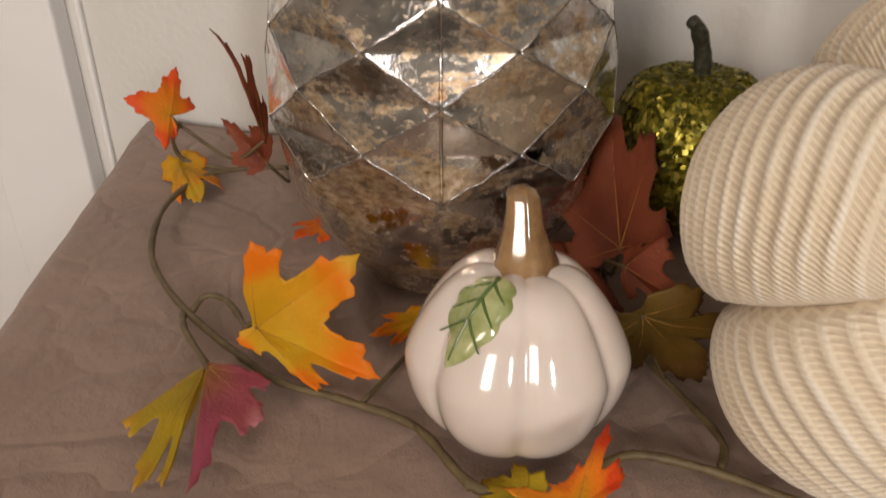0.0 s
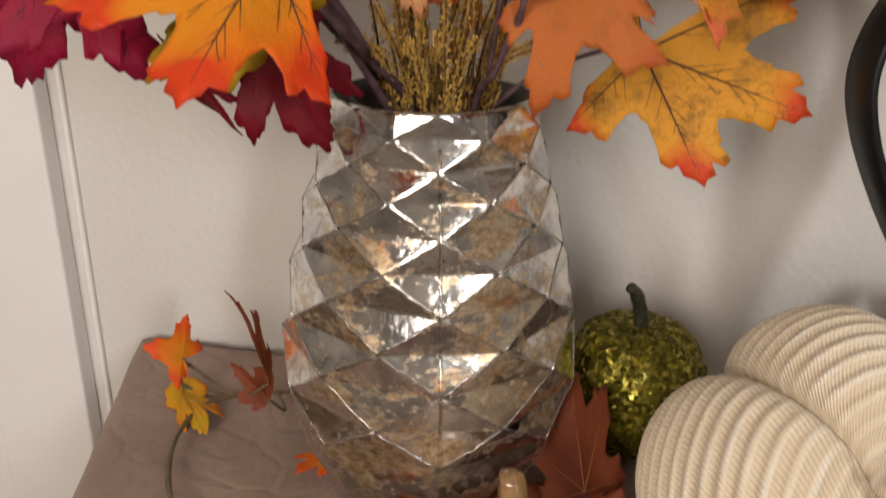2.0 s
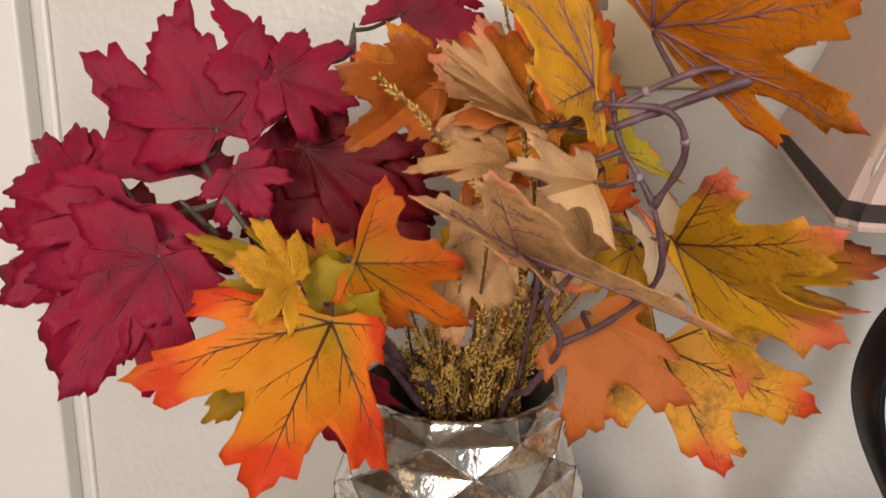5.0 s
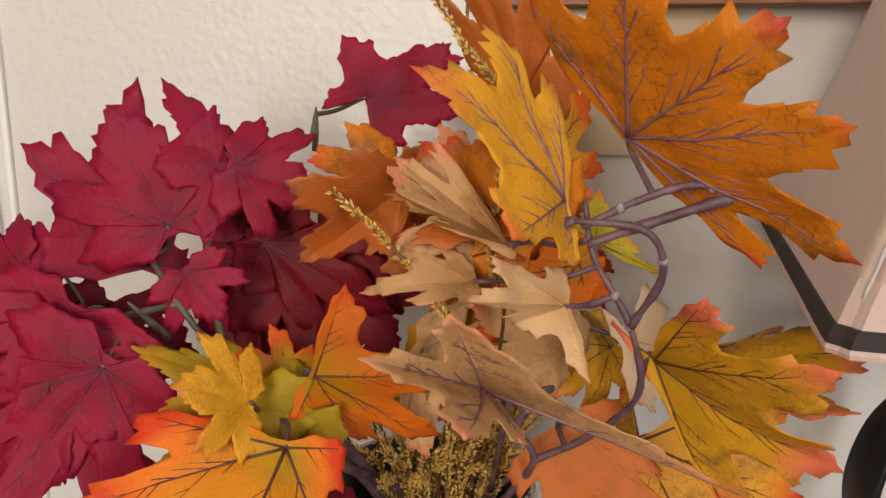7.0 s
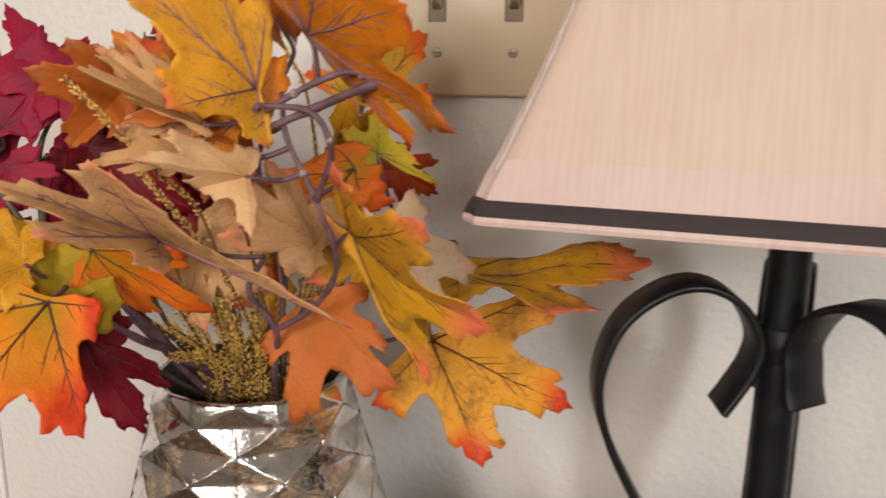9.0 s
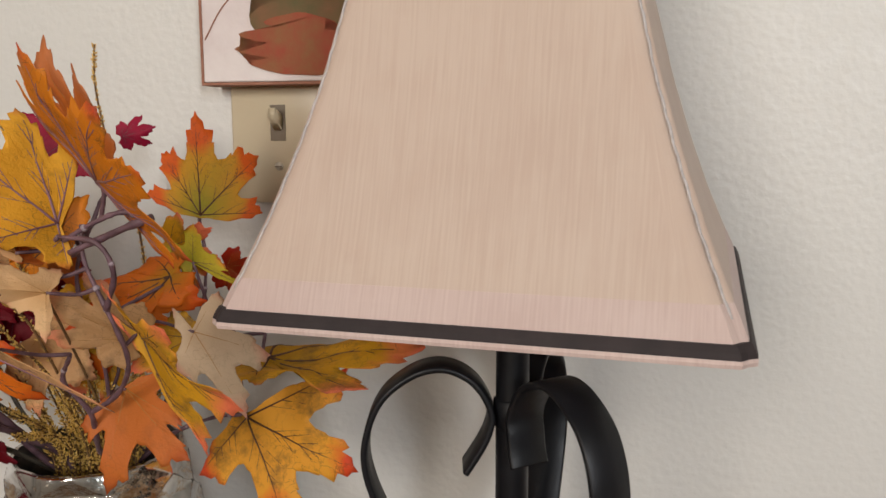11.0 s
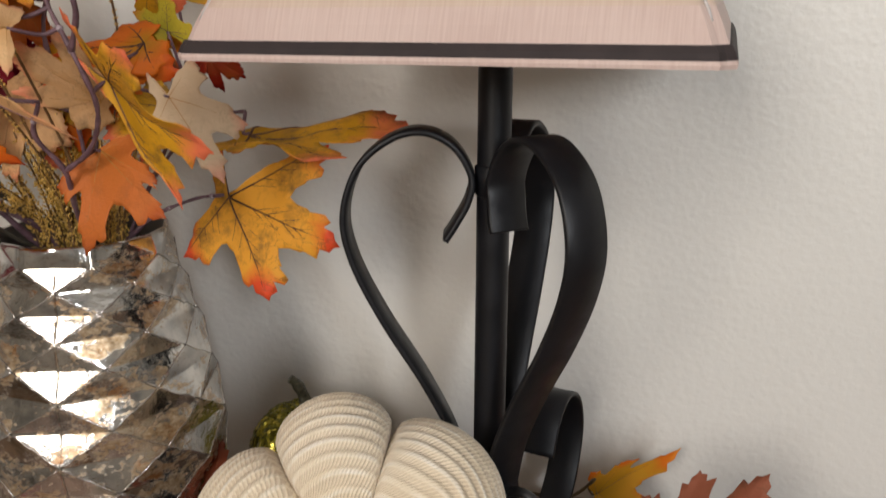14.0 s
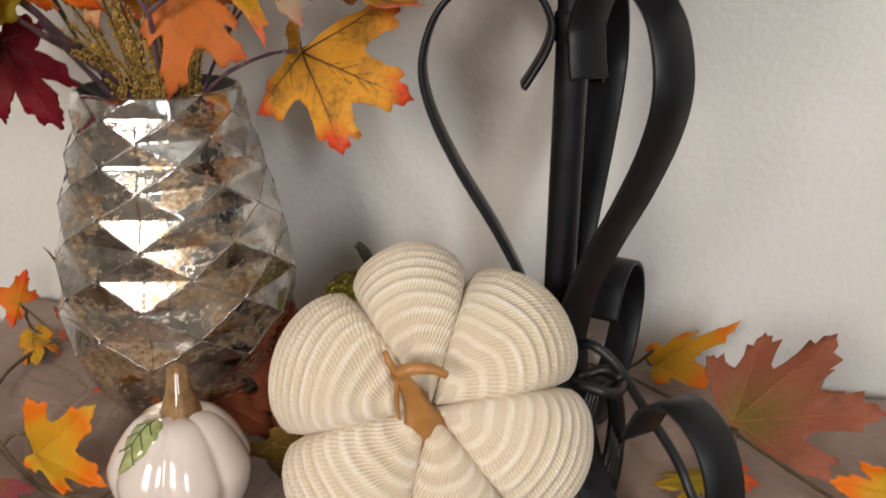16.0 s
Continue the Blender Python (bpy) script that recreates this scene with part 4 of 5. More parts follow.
def leaf(spray, kind, vein, base, tip, side, curl, cup, label=""):
    """A leaf with its stalk end at base, its middle lobe to tip, and side giving the way of one side lobe."""
    SEED[0] += 1
    rnd = random.Random(SEED[0])
    base, tip, side = Vector(base), Vector(tip), Vector(side)
    u = tip - base
    L = u.length
    u.normalize()
    v = side - base
    v -= u * v.dot(u)
    w = max(0.28, min(1.2, v.length / (0.60 * L)))
    v.normalize()
    n = u.cross(v)
    if n.dot(Vector((0.0, -1.0, 0.35))) < 0:
        n, v = -n, -v
    ph = [rnd.uniform(0, 6.28) for _ in range(4)]

    def at(x, y, up=0.0):
        """The place on the bent leaf."""
        r2 = x * x + y * y
        h = -curl * (x * abs(x)) * 1.2 - cup * y * y + 0.55 * cup * sin(4 * y + ph[0]) * r2 + 0.05 * sin(5 * x + ph[1]) * r2 + 0.045 * sin(3 * math.atan2(y, x + 1e-6) + ph[2]) * r2
        h += 0.085 * noise.noise(Vector((x * 2.2, y * 2.2, ph[3] * 5))) + 0.022 * noise.noise(Vector((x * 5.5, y * 5.5, ph[3] * 5))) + 0.004 * noise.noise(Vector((x * 7, y * 7, ph[3] * 5)))
        h -= 0.014 * math.exp(-((y / 0.05) ** 2)) * min(1, max(0, x * 4))
        return base + (u * x + v * (y * w) + n * h) * L + n * up
    ring = sorted(leaf_outline(rnd), key=lambda p: math.atan2(p[1], p[0] + 0.04) % (2 * pi))
    fr = (0.16, 0.34, 0.52, 0.7, 0.86, 1.0)
    me = bpy.data.meshes.new("leaf")
    flat = [(0.0, 0.0, 0.0)]
    for f in fr:
        flat += [(x * f, y * f, 0.72 * math.hypot(x * f, y * f) + 0.28 * f) for x, y in ring]
    m = len(ring)
    faces = [(0, 1 + i, 1 + (i + 1) % m) for i in range(m)]
    for k in range(len(fr) - 1):
        a, b = 1 + k * m, 1 + (k + 1) * m
        faces += [(a + i, b + i, b + (i + 1) % m, a + (i + 1) % m) for i in range(m)]
    me.from_pydata([at(x, y) for x, y, _ in flat], [], faces)
    at_uv = me.attributes.new("leaf_uv", "FLOAT_VECTOR", "POINT")
    shift = rnd.uniform(-0.05, 0.05)
    at_uv.data.foreach_set("vector", [c for x, y, q in flat for c in (x + SEED[0] * 3.7, y, q + shift)])
    me.polygons.foreach_set("use_smooth", [True] * len(me.polygons))
    me.materials.append(LEAF[kind])
    ob = new("leaf", me)
    ob.parent = spray
    if label:
        tagged(ob, label)
    sol = ob.modifiers.new("thickness", "SOLIDIFY")
    sol.thickness, sol.offset = 0.00035, 0
    # raised veins along the lobes
    thick = {"mauve": 0.0115, "dark": 0.0095, "red": 0.0085, "soft": 0.0055}[vein] * L
    for tx, ty in TIPS:
        bm = bmesh.new()
        reach = 0.80 if vein != "soft" else 0.72
        bend = rnd.uniform(-0.03, 0.03)
        pts = [(tx * t * reach - ty * bend * sin(pi * t), ty * t * reach + tx * bend * sin(pi * t)) for t in [k / 9 for k in range(10)]]
        tube([at(x, y, 0.0001) for x, y in pts], thick, thick * 0.25, 5, bm)
        if vein in ("dark", "mauve", "red"):
            for q, sg in ((3, 1), (4, -1), (6, 1), (7, -1))[: 4 if tx > 0.5 else 2]:
                x0, y0 = pts[q]
                d = math.atan2(ty, tx) + sg * rnd.uniform(0.6, 0.85)
                ln = rnd.uniform(0.11, 0.2) * (1.1 - q / 11)
                tube([at(x0 + cos(d) * ln * t, y0 + sin(d) * ln * t, 0.0002) for t in (0, 0.34, 0.67, 1)], thick * 0.45, thick * 0.15, 4, bm)
        part("vein", bm, VEIN[vein], ob)
    stalk_to_stem(spray, base, u, n)
    return ob


STEM_NODES, STALK = {}, {}


def stalk_to_stem(spray, base, u, n):
    """The leaf's stalk, back to the nearest point of the stem."""
    nodes = STEM_NODES.get(spray.name, ())
    if nodes:
        near = min(nodes, key=lambda p: (p - base).length + 0.4 * max(0.0, p.z - base.z))
        gap = near - base
        if 0.004 < gap.length < 0.075:
            mid = base + gap * 0.4 - u * min(0.012, gap.length * 0.25) - n * 0.004
            part("stalk", tube(spline([base + n * 0.0003, mid, near], 6), 0.0008, 0.0011, 6), STALK[spray.name], spray)


SIDE = ((1.0, 0.0), (0.92, 0.045), (0.845, 0.125), (0.76, 0.14), (0.665, 0.28), (0.56, 0.25), (0.43, 0.27), (0.33, 0.312))
BACK = ((1.0, 0.0), (0.90, 0.12), (0.82, 0.32), (0.64, 0.30), (0.43, 0.46), (0.20, 0.30), (0.05, 0.10))


def lobed(spray, kind, vein, c, tips, fold=0.2, label=""):
    """A leaf by its stalk end and its lobe tips: the middle one, two on one side, two on the other, and any more."""
    SEED[0] += 1
    rnd = random.Random(SEED[0])
    c = Vector(c)
    M, A1, A2, B1, B2, *more = (Vector(t) - c for t in tips)
    order = [B2, B1, M, *more, A1, A2]
    L = max(v.length for v in order)
    u = M.normalized()
    n = Vector()
    for a, b in zip(order, order[1:]):
        n += a.cross(b)
    n.normalize()
    v = n.cross(u)
    face = n if n.dot(Vector((0.0, -1.0, 0.35))) > 0 else -n
    ph = [rnd.uniform(0, 50) for _ in range(3)]

    def at(d, up=0.0):
        """The place of the offset d on the wavy leaf."""
        x, y, r = d.dot(u) / L, d.dot(v) / L, min(1.2, d.length / L)
        h = (0.035 + 0.30 * fold) * r * noise.noise(Vector((x * 2.3 + ph[0], y * 2.3, ph[1])))
        h += 0.030 * r * noise.noise(Vector((x * 5 + ph[1], y * 5, ph[2]))) + 0.005 * noise.noise(Vector((x * 11, y * 11 + ph[0], ph[2])))
        h += 0.11 * r * (1 - r) 
        return c + d + face * (h * L + up)
    # outline as weights of neighbouring lobes, with fine teeth between the large ones
    back = -M.normalized() * 0.16 * L
    ring = []
    for a, b, prof in [(order[k], order[k + 1], None) for k in range(len(order) - 1)] + [(A2, back, BACK), (B2, back, BACK)]:
        path = list(SIDE) + [(q, p) for p, q in SIDE[-2::-1]] if prof is None else list(prof)
        deep = rnd.uniform(0.9, 1.08)
        pts = []
        for (p0, q0), (p1, q1) in zip(path, path[1:]):
            steps = max(1, int((a * (p1 - p0) + b * (q1 - q0)).length / (0.045 * L)))
            for k in range(steps):
                t = k / steps
                p, q = p0 + (p1 - p0) * t, q0 + (q1 - q0) * t
                edge = 1 + ((0.03 if k % 2 else -0.012) + rnd.uniform(-0.014, 0.014)) * (1 if 0.05 < q / (p + q + 1e-6) < 0.95 else 0.2)
                if max(p, q) < 0.5:
                    edge *= deep
                pts.append((a * (p * edge) + b * (q * edge), max(p, q if prof is None else 0.3 * q)))
        if prof is None:
            ring += pts
        elif a is A2:
            ring += pts + [(back * 0.2, 0.05)]
        else:
            ring += pts[:0:-1]
    m = len(ring)
    fr = (0.10, 0.20, 0.30, 0.40, 0.50, 0.60, 0.70, 0.80, 0.90, 1.0)
    flat, q_at = [Vector()], [0.0]
    for f in fr:
        flat += [d * f for d, _ in ring]
        q_at += [f * (0.25 + 0.75 * q) for _, q in ring]
    faces = [(0, 1 + i, 1 + (i + 1) % m) for i in range(m)]
    for k in range(len(fr) - 1):
        a, b = 1 + k * m, 1 + (k + 1) * m
        faces += [(a + i, b + i, b + (i + 1) % m, a + (i + 1) % m) for i in range(m)]
    if face is not n:
        faces = [f[::-1] for f in faces]
    me = bpy.data.meshes.new("leaf")
    me.from_pydata([at(d) for d in flat], [], faces)
    shift = rnd.uniform(-0.04, 0.04)
    at_uv = me.attributes.new("leaf_uv", "FLOAT_VECTOR", "POINT")
    at_uv.data.foreach_set("vector", [w for d, q in zip(flat, q_at) for w in (d.dot(u) / L + SEED[0] * 3.7, d.dot(v) / L, q + shift)])
    me.polygons.foreach_set("use_smooth", [True] * len(me.polygons))
    me.materials.append(LEAF[kind])
    ob = new("leaf", me)
    ob.parent = spray
    if label:
        tagged(ob, label)
    sol = ob.modifiers.new("thickness", "SOLIDIFY")
    sol.thickness, sol.offset = 0.00035, 0
    # veins along the lobes, with finer ones that fork off
    thick = {"mauve": 0.0125, "dark": 0.0095, "red": 0.0100, "soft": 0.0050}[vein] * L
    for k, d in enumerate(order):
        bm = bmesh.new()
        reach = 0.86 if vein != "soft" else 0.72
        tube([at(d * (reach * t / 11), 0.0001) for t in range(12)], thick * (1 if d.length > 0.7 * L else 0.75), thick * 0.2, 5, bm)
        if vein != "soft":
            for side in ([order[k - 1]] if k else []) + ([order[k + 1]] if k < len(order) - 1 else []):
                for s0 in (0.22, 0.36, 0.50, 0.64) if d.length > 0.55 * L else (0.3, 0.52):
                    s0 += rnd.uniform(-0.05, 0.05)
                    ln = rnd.uniform(0.10, 0.19) * (1.15 - s0)
                    p0 = d * s0
                    w = d * (0.8 * ln) + side * (ln * 1.2)
                    bend = v * (0.02 * L * rnd.uniform(-1, 1))
                    tube([at(p0 + w * t + bend * (t * t), 0.00016) for t in (0, 0.33, 0.66, 1)], thick * 0.36, thick * 0.12, 4, bm)
                    if vein != "red":
                        for t0 in (0.45, 0.75):
                            q0 = p0 + w * t0 + bend * (t0 * t0)
                            z = d * (ln * 0.45) * rnd.choice((1, 1, -0.5)) + side * (ln * rnd.uniform(-0.1, 0.35))
                            tube([at(q0 + z * t, 0.00012) for t in (0, 0.5, 1)], thick * 0.2, thick * 0.1, 3, bm)
        part("vein", bm, VEIN[vein], ob)
    stalk_to_stem(spray, c, u, face)
    return ob



def spray_of(name, label, stems, material, r0, r1):
    """A spray: the Empty at its foot, and its branching stems."""
    ob = thing(name, label, "artificial leaves")
    nodes = []
    for k, pts in enumerate(stems):
        line = spline(pts, 7)
        part("stem", tube(line, r0 if k == 0 else r0 * 0.8, r1, 8, rough=0.2, seed=k), material, ob)
        nodes += line[4:]
    STEM_NODES[ob.name], STALK[ob.name] = nodes, material
    return ob


burgundy_spray = spray_of("burgundy_spray", "spray of burgundy fabric maple leaves standing in the vase", [
    [(0.000, 0.338, 0.790), (-0.014, 0.333, 0.945), (-0.048, 0.312, 1.000), (-0.082, 0.300, 1.036), (-0.098, 0.300, 1.058), (-0.112, 0.318, 1.075)],
    [(-0.082, 0.300, 1.036), (-0.090, 0.322, 1.075), (-0.075, 0.340, 1.105), (-0.052, 0.345, 1.112), (-0.047, 0.347, 1.124)],
    [(-0.098, 0.300, 1.058), (-0.122, 0.312, 1.050), (-0.148, 0.322, 1.040)],
    [(-0.014, 0.333, 0.945), (-0.035, 0.322, 0.985), (-0.060, 0.332, 1.04), (-0.05, 0.338, 1.075)],
    [(-0.02, 0.335, 0.946), (-0.045, 0.315, 0.972), (-0.075, 0.305, 0.985)]], M_DARKTWIG, 0.0019, 0.0011)
orange_spray = spray_of("orange_spray", "spray of orange and yellow fabric maple leaves in the vase", [
    [(0.006, 0.335, 0.790), (-0.008, 0.322, 0.945), (-0.028, 0.300, 0.985), (-0.047, 0.280, 1.018), (-0.052, 0.270, 1.036)],
    [(-0.028, 0.300, 0.985), (-0.040, 0.280, 1.000), (-0.062, 0.268, 1.022), (-0.072, 0.272, 1.036)],
    [(-0.012, 0.326, 0.945), (-0.030, 0.306, 0.978), (-0.045, 0.292, 1.005)]], M_TWIG, 0.0024, 0.0013)
golden_spray = spray_of("golden_spray", "spray of golden and tan fabric maple leaves in the vase", [
    [(0.008, 0.338, 0.790), (0.014, 0.312, 0.950), (0.019, 0.275, 0.985), (0.024, 0.252, 1.012), (0.016, 0.243, 1.030), (0.024, 0.232, 1.046)],
    [(0.024, 0.252, 1.012), (0.040, 0.243, 1.024), (0.050, 0.228, 1.044), (0.044, 0.222, 1.068), (0.034, 0.228, 1.088), (0.032, 0.232, 1.104)],
    [(0.044, 0.222, 1.068), (0.050, 0.215, 1.085), (0.044, 0.214, 1.098), (0.026, 0.222, 1.100)],
    [(0.067, 0.208, 1.108), (0.056, 0.212, 1.111), (0.042, 0.217, 1.106), (0.028, 0.222, 1.098)],
    [(0.016, 0.336, 0.945), (0.036, 0.350, 0.990), (0.052, 0.364, 1.030), (0.056, 0.372, 1.064), (0.050, 0.385, 1.095)],
    [(0.014, 0.330, 0.948), (0.040, 0.325, 0.972), (0.066, 0.320, 0.984), (0.084, 0.316, 0.987)],
    [(0.036, 0.350, 0.990), (0.058, 0.335, 1.015), (0.080, 0.322, 1.030), (0.098, 0.318, 1.033)],
    [(0.019, 0.300, 0.975), (0.022, 0.280, 1.03), (0.018, 0.262, 1.075), (0.028, 0.27, 1.11)]], M_TWIG, 0.0016, 0.0010)
garland = spray_of("garland", "garland vine of autumn fabric maple leaves lying on the cloth", [
    [(0.110, 0.179, 0.7535), (0.084, 0.194, 0.7535), (0.059, 0.200, 0.7535), (0.036, 0.183, 0.7535), (0.010, 0.186, 0.7535), (-0.010, 0.214, 0.7535), (-0.038, 0.229, 0.7535), (-0.060, 0.238, 0.7535), (-0.081, 0.256, 0.7535), (-0.106, 0.282, 0.754), (-0.126, 0.309, 0.7545), (-0.139, 0.337, 0.755), (-0.145, 0.378, 0.755), (-0.138, 0.413, 0.754), (-0.121, 0.428, 0.7535), (-0.096, 0.431, 0.7535), (-0.06, 0.43, 0.7535), (0.0, 0.43, 0.7535)],
    [(-0.106, 0.284, 0.754), (-0.101, 0.290, 0.758), (-0.091, 0.286, 0.758), (-0.078, 0.264, 0.760)],
    [(-0.109, 0.282, 0.754), (-0.104, 0.268, 0.756), (-0.089, 0.243, 0.759)],
    [(-0.010, 0.214, 0.754), (0.000, 0.200, 0.7535), (0.008, 0.186, 0.7535)],
    [(-0.121, 0.428, 0.7535), (-0.149, 0.435, 0.756), (-0.152, 0.428, 0.772), (-0.139, 0.405, 0.790)],
    [(0.089, 0.193, 0.7535), (0.093, 0.209, 0.7535), (0.080, 0.245, 0.7535), (0.070, 0.275, 0.756), (0.066, 0.29, 0.77)],
    [(0.26, 0.385, 0.7535), (0.292, 0.367, 0.7535), (0.320, 0.330, 0.7535), (0.345, 0.285, 0.757), (0.330, 0.243, 0.786)],
    [(0.292, 0.367, 0.7535), (0.305, 0.365, 0.76), (0.315, 0.358, 0.775)],
    [(0.345, 0.285, 0.757), (0.37, 0.24, 0.7535), (0.40, 0.18, 0.7535)]], M_VINE, 0.0017, 0.0013)


# dark buds on the burgundy stems
for foot, top, r in (((-0.048, 0.345, 1.109), (-0.047, 0.345, 1.127), 0.0012), ((-0.104, 0.310, 1.042), (-0.117, 0.305, 1.058), 0.0014)):
    a, b = Vector(foot), Vector(top)
    line = [a.lerp(b, k / 8) for k in range(9)]
    bm = bmesh.new()
    for k in range(3):
        tube([p + Vector((0.0007 * cos(2.1 * k), 0.0005 * sin(2.1 * k), 0)) * sin(pi * i / 8) for i, p in enumerate(line)][2 * (k > 1):], r, r * 0.3, 7, bm)
    part("bud", bm, M_DARKTWIG, burgundy_spray, "dark grey green closed bud")


# the leaves that show best, each with its own lobes
lobed(golden_spray, "ochre", "dark", (0.056, 0.231, 1.054), [(0.102, 0.201, 1.026), (0.079, 0.173, 1.069), (0.055, 0.194, 1.087), (0.083, 0.227, 0.998), (0.042, 0.230, 1.069)], label="ochre maple leaf with dark veins and pink tips")
lobed(golden_spray, "gold", "dark", (0.087, 0.314, 0.986), [(0.112, 0.290, 0.933), (0.149, 0.281, 0.965), (0.144, 0.298, 1.017), (0.059, 0.324, 0.949), (0.084, 0.325, 1.015)], label="golden orange maple leaf with red tips")
lobed(orange_spray, "orange", "dark", (-0.058, 0.243, 1.026), [(-0.082, 0.201, 0.985), (-0.128, 0.240, 1.009), (-0.104, 0.251, 1.036), (-0.040, 0.221, 0.981), (-0.039, 0.247, 1.022)], fold=0.25, label="orange maple leaf with red tips")
lobed(orange_spray, "amber", "dark", (-0.049, 0.265, 1.041), [(-0.004, 0.277, 1.011), (-0.010, 0.259, 1.044), (-0.038, 0.262, 1.074), (-0.034, 0.280, 1.011), (-0.057, 0.266, 1.023)], label="amber maple leaf with dark veins")
lobed(golden_spray, "sun", "mauve", (0.024, 0.227, 1.105), [(-0.019, 0.215, 1.144), (0.003, 0.244, 1.155), (0.025, 0.249, 1.136), (0.001, 0.199, 1.099), (0.027, 0.227, 1.084)], fold=0.2, label="yellow maple leaf with mauve veins")
lobed(golden_spray, "pumpkin", "mauve", (0.042, 0.226, 1.123), [(0.076, 0.172, 1.130), (0.027, 0.191, 1.177), (0.012, 0.229, 1.166), (0.091, 0.186, 1.095), (0.079, 0.211, 1.089), (0.058, 0.175, 1.152)], label="large deep orange maple leaf with mauve veins")
lobed(burgundy_spray, "burgundy", "red", (-0.078, 0.319, 1.107), [(-0.106, 0.337, 1.139), (-0.057, 0.326, 1.111), (-0.060, 0.323, 1.084), (-0.107, 0.314, 1.106), (-0.090, 0.313, 1.075)], label="burgundy maple leaf with raised veins")
lobed(burgundy_spray, "burgundy", "red", (-0.116, 0.328, 1.067), [(-0.114, 0.337, 1.139), (-0.158, 0.334, 1.114), (-0.151, 0.318, 1.068), (-0.098, 0.336, 1.092), (-0.097, 0.331, 1.064)], label="large burgundy maple leaf with raised veins")
lobed(burgundy_spray, "burgundy", "red", (-0.026, 0.348, 1.131), [(0.009, 0.344, 1.153), (-0.036, 0.348, 1.156), (-0.045, 0.348, 1.126), (0.013, 0.344, 1.123), (-0.017, 0.346, 1.105)])
lobed(golden_spray, "tan", "mauve", (-0.004, 0.199, 1.060), [(-0.038, 0.163, 1.083), (-0.017, 0.183, 1.086), (0.058, 0.180, 1.036), (-0.018, 0.147, 1.071), (0.003, 0.182, 1.052)], fold=0.1, label="curled tan maple leaf")
lobed(golden_spray, "cream", "soft", (0.022, 0.215, 1.077), [(-0.010, 0.196, 1.085), (-0.001, 0.210, 1.093), (0.024, 0.228, 1.085), (0.006, 0.213, 1.073), (0.025, 0.203, 1.058)], fold=0.3, label="cream coloured maple leaf")
lobed(golden_spray, "tan", "soft", (-0.002, 0.226, 1.082), [(-0.035, 0.229, 1.079), (-0.024, 0.236, 1.092), (-0.007, 0.234, 1.090), (-0.019, 0.221, 1.076), (-0.004, 0.219, 1.076)], fold=0.3)
lobed(golden_spray, "copper", "soft", (-0.021, 0.242, 1.107), [(-0.055, 0.234, 1.111), (-0.036, 0.224, 1.121), (-0.014, 0.253, 1.120), (-0.053, 0.262, 1.081), (-0.025, 0.239, 1.088)], fold=0.3, label="copper brown maple leaf")
lobed(golden_spray, "tan", "soft", (0.007, 0.224, 1.093), [(-0.027, 0.204, 1.112), (-0.025, 0.218, 1.119), (-0.015, 0.219, 1.124), (-0.015, 0.224, 1.100), (0.008, 0.223, 1.089)], fold=0.3)
lobed(golden_spray, "rust", "soft", (0.038, 0.262, 1.020), [(0.073, 0.240, 0.991), (0.068, 0.246, 1.008), (0.058, 0.263, 1.028), (0.028, 0.250, 0.971), (0.017, 0.262, 1.002)], fold=0.2, label="plain rust coloured maple leaf")
lobed(golden_spray, "lime", "dark", (0.053, 0.377, 1.094), [(0.049, 0.392, 1.157), (0.087, 0.397, 1.130), (0.090, 0.384, 1.094), (0.030, 0.381, 1.132), (0.022, 0.372, 1.107)], label="orange and green maple leaf")
lobed(golden_spray, "chartreuse", "dark", (0.062, 0.310, 1.075), [(0.063, 0.311, 1.096), (0.079, 0.309, 1.073), (0.091, 0.307, 1.061), (0.045, 0.310, 1.085), (0.060, 0.307, 1.055)], label="yellow green maple leaf with dark veins")
lobed(golden_spray, "pale", "soft", (0.068, 0.278, 1.044), [(0.095, 0.263, 1.002), (0.105, 0.284, 1.029), (0.078, 0.294, 1.062), (0.061, 0.266, 1.025), (0.056, 0.284, 1.055)], label="pale grey tan maple leaf")
lobed(garland, "yellow", "soft", (-0.072, 0.257, 0.765), [(-0.023, 0.233, 0.759), (-0.030, 0.250, 0.802), (-0.068, 0.253, 0.806), (-0.045, 0.228, 0.758), (-0.079, 0.256, 0.758)], label="yellow orange maple leaf on the cloth")
lobed(garland, "pink", "soft", (-0.086, 0.236, 0.763), [(-0.078, 0.176, 0.758), (-0.081, 0.200, 0.758), (-0.084, 0.222, 0.758), (-0.061, 0.212, 0.758), (-0.062, 0.231, 0.758)], fold=0.4, label="dusty pink and green maple leaf on the cloth")
lobed(garland, "olive", "soft", (-0.087, 0.235, 0.762), [(-0.095, 0.178, 0.758), (-0.109, 0.209, 0.758), (-0.098, 0.226, 0.758), (-0.087, 0.180, 0.758), (-0.086, 0.214, 0.758)], fold=0.3)
lobed(garland, "redbrown", "soft", (0.069, 0.279, 0.787), [(0.069, 0.333, 0.830), (0.089, 0.323, 0.817), (0.091, 0.285, 0.788), (0.042, 0.307, 0.798), (0.048, 0.279, 0.779)], fold=0.3, label="red brown leaf between vase and pumpkins")
lobed(garland, "redbrown", "soft", (0.067, 0.260, 0.790), [(0.090, 0.237, 0.784), (0.082, 0.263, 0.802), (0.074, 0.272, 0.793), (0.081, 0.250, 0.780), (0.068, 0.253, 0.780)], fold=0.3)
lobed(garland, "flame", "soft", (-0.141, 0.400, 0.797), [(-0.162, 0.396, 0.808), (-0.140, 0.419, 0.817), (-0.132, 0.414, 0.796), (-0.143, 0.388, 0.782), (-0.139, 0.397, 0.786)], fold=0.3, label="flame orange leaf at the table corner")
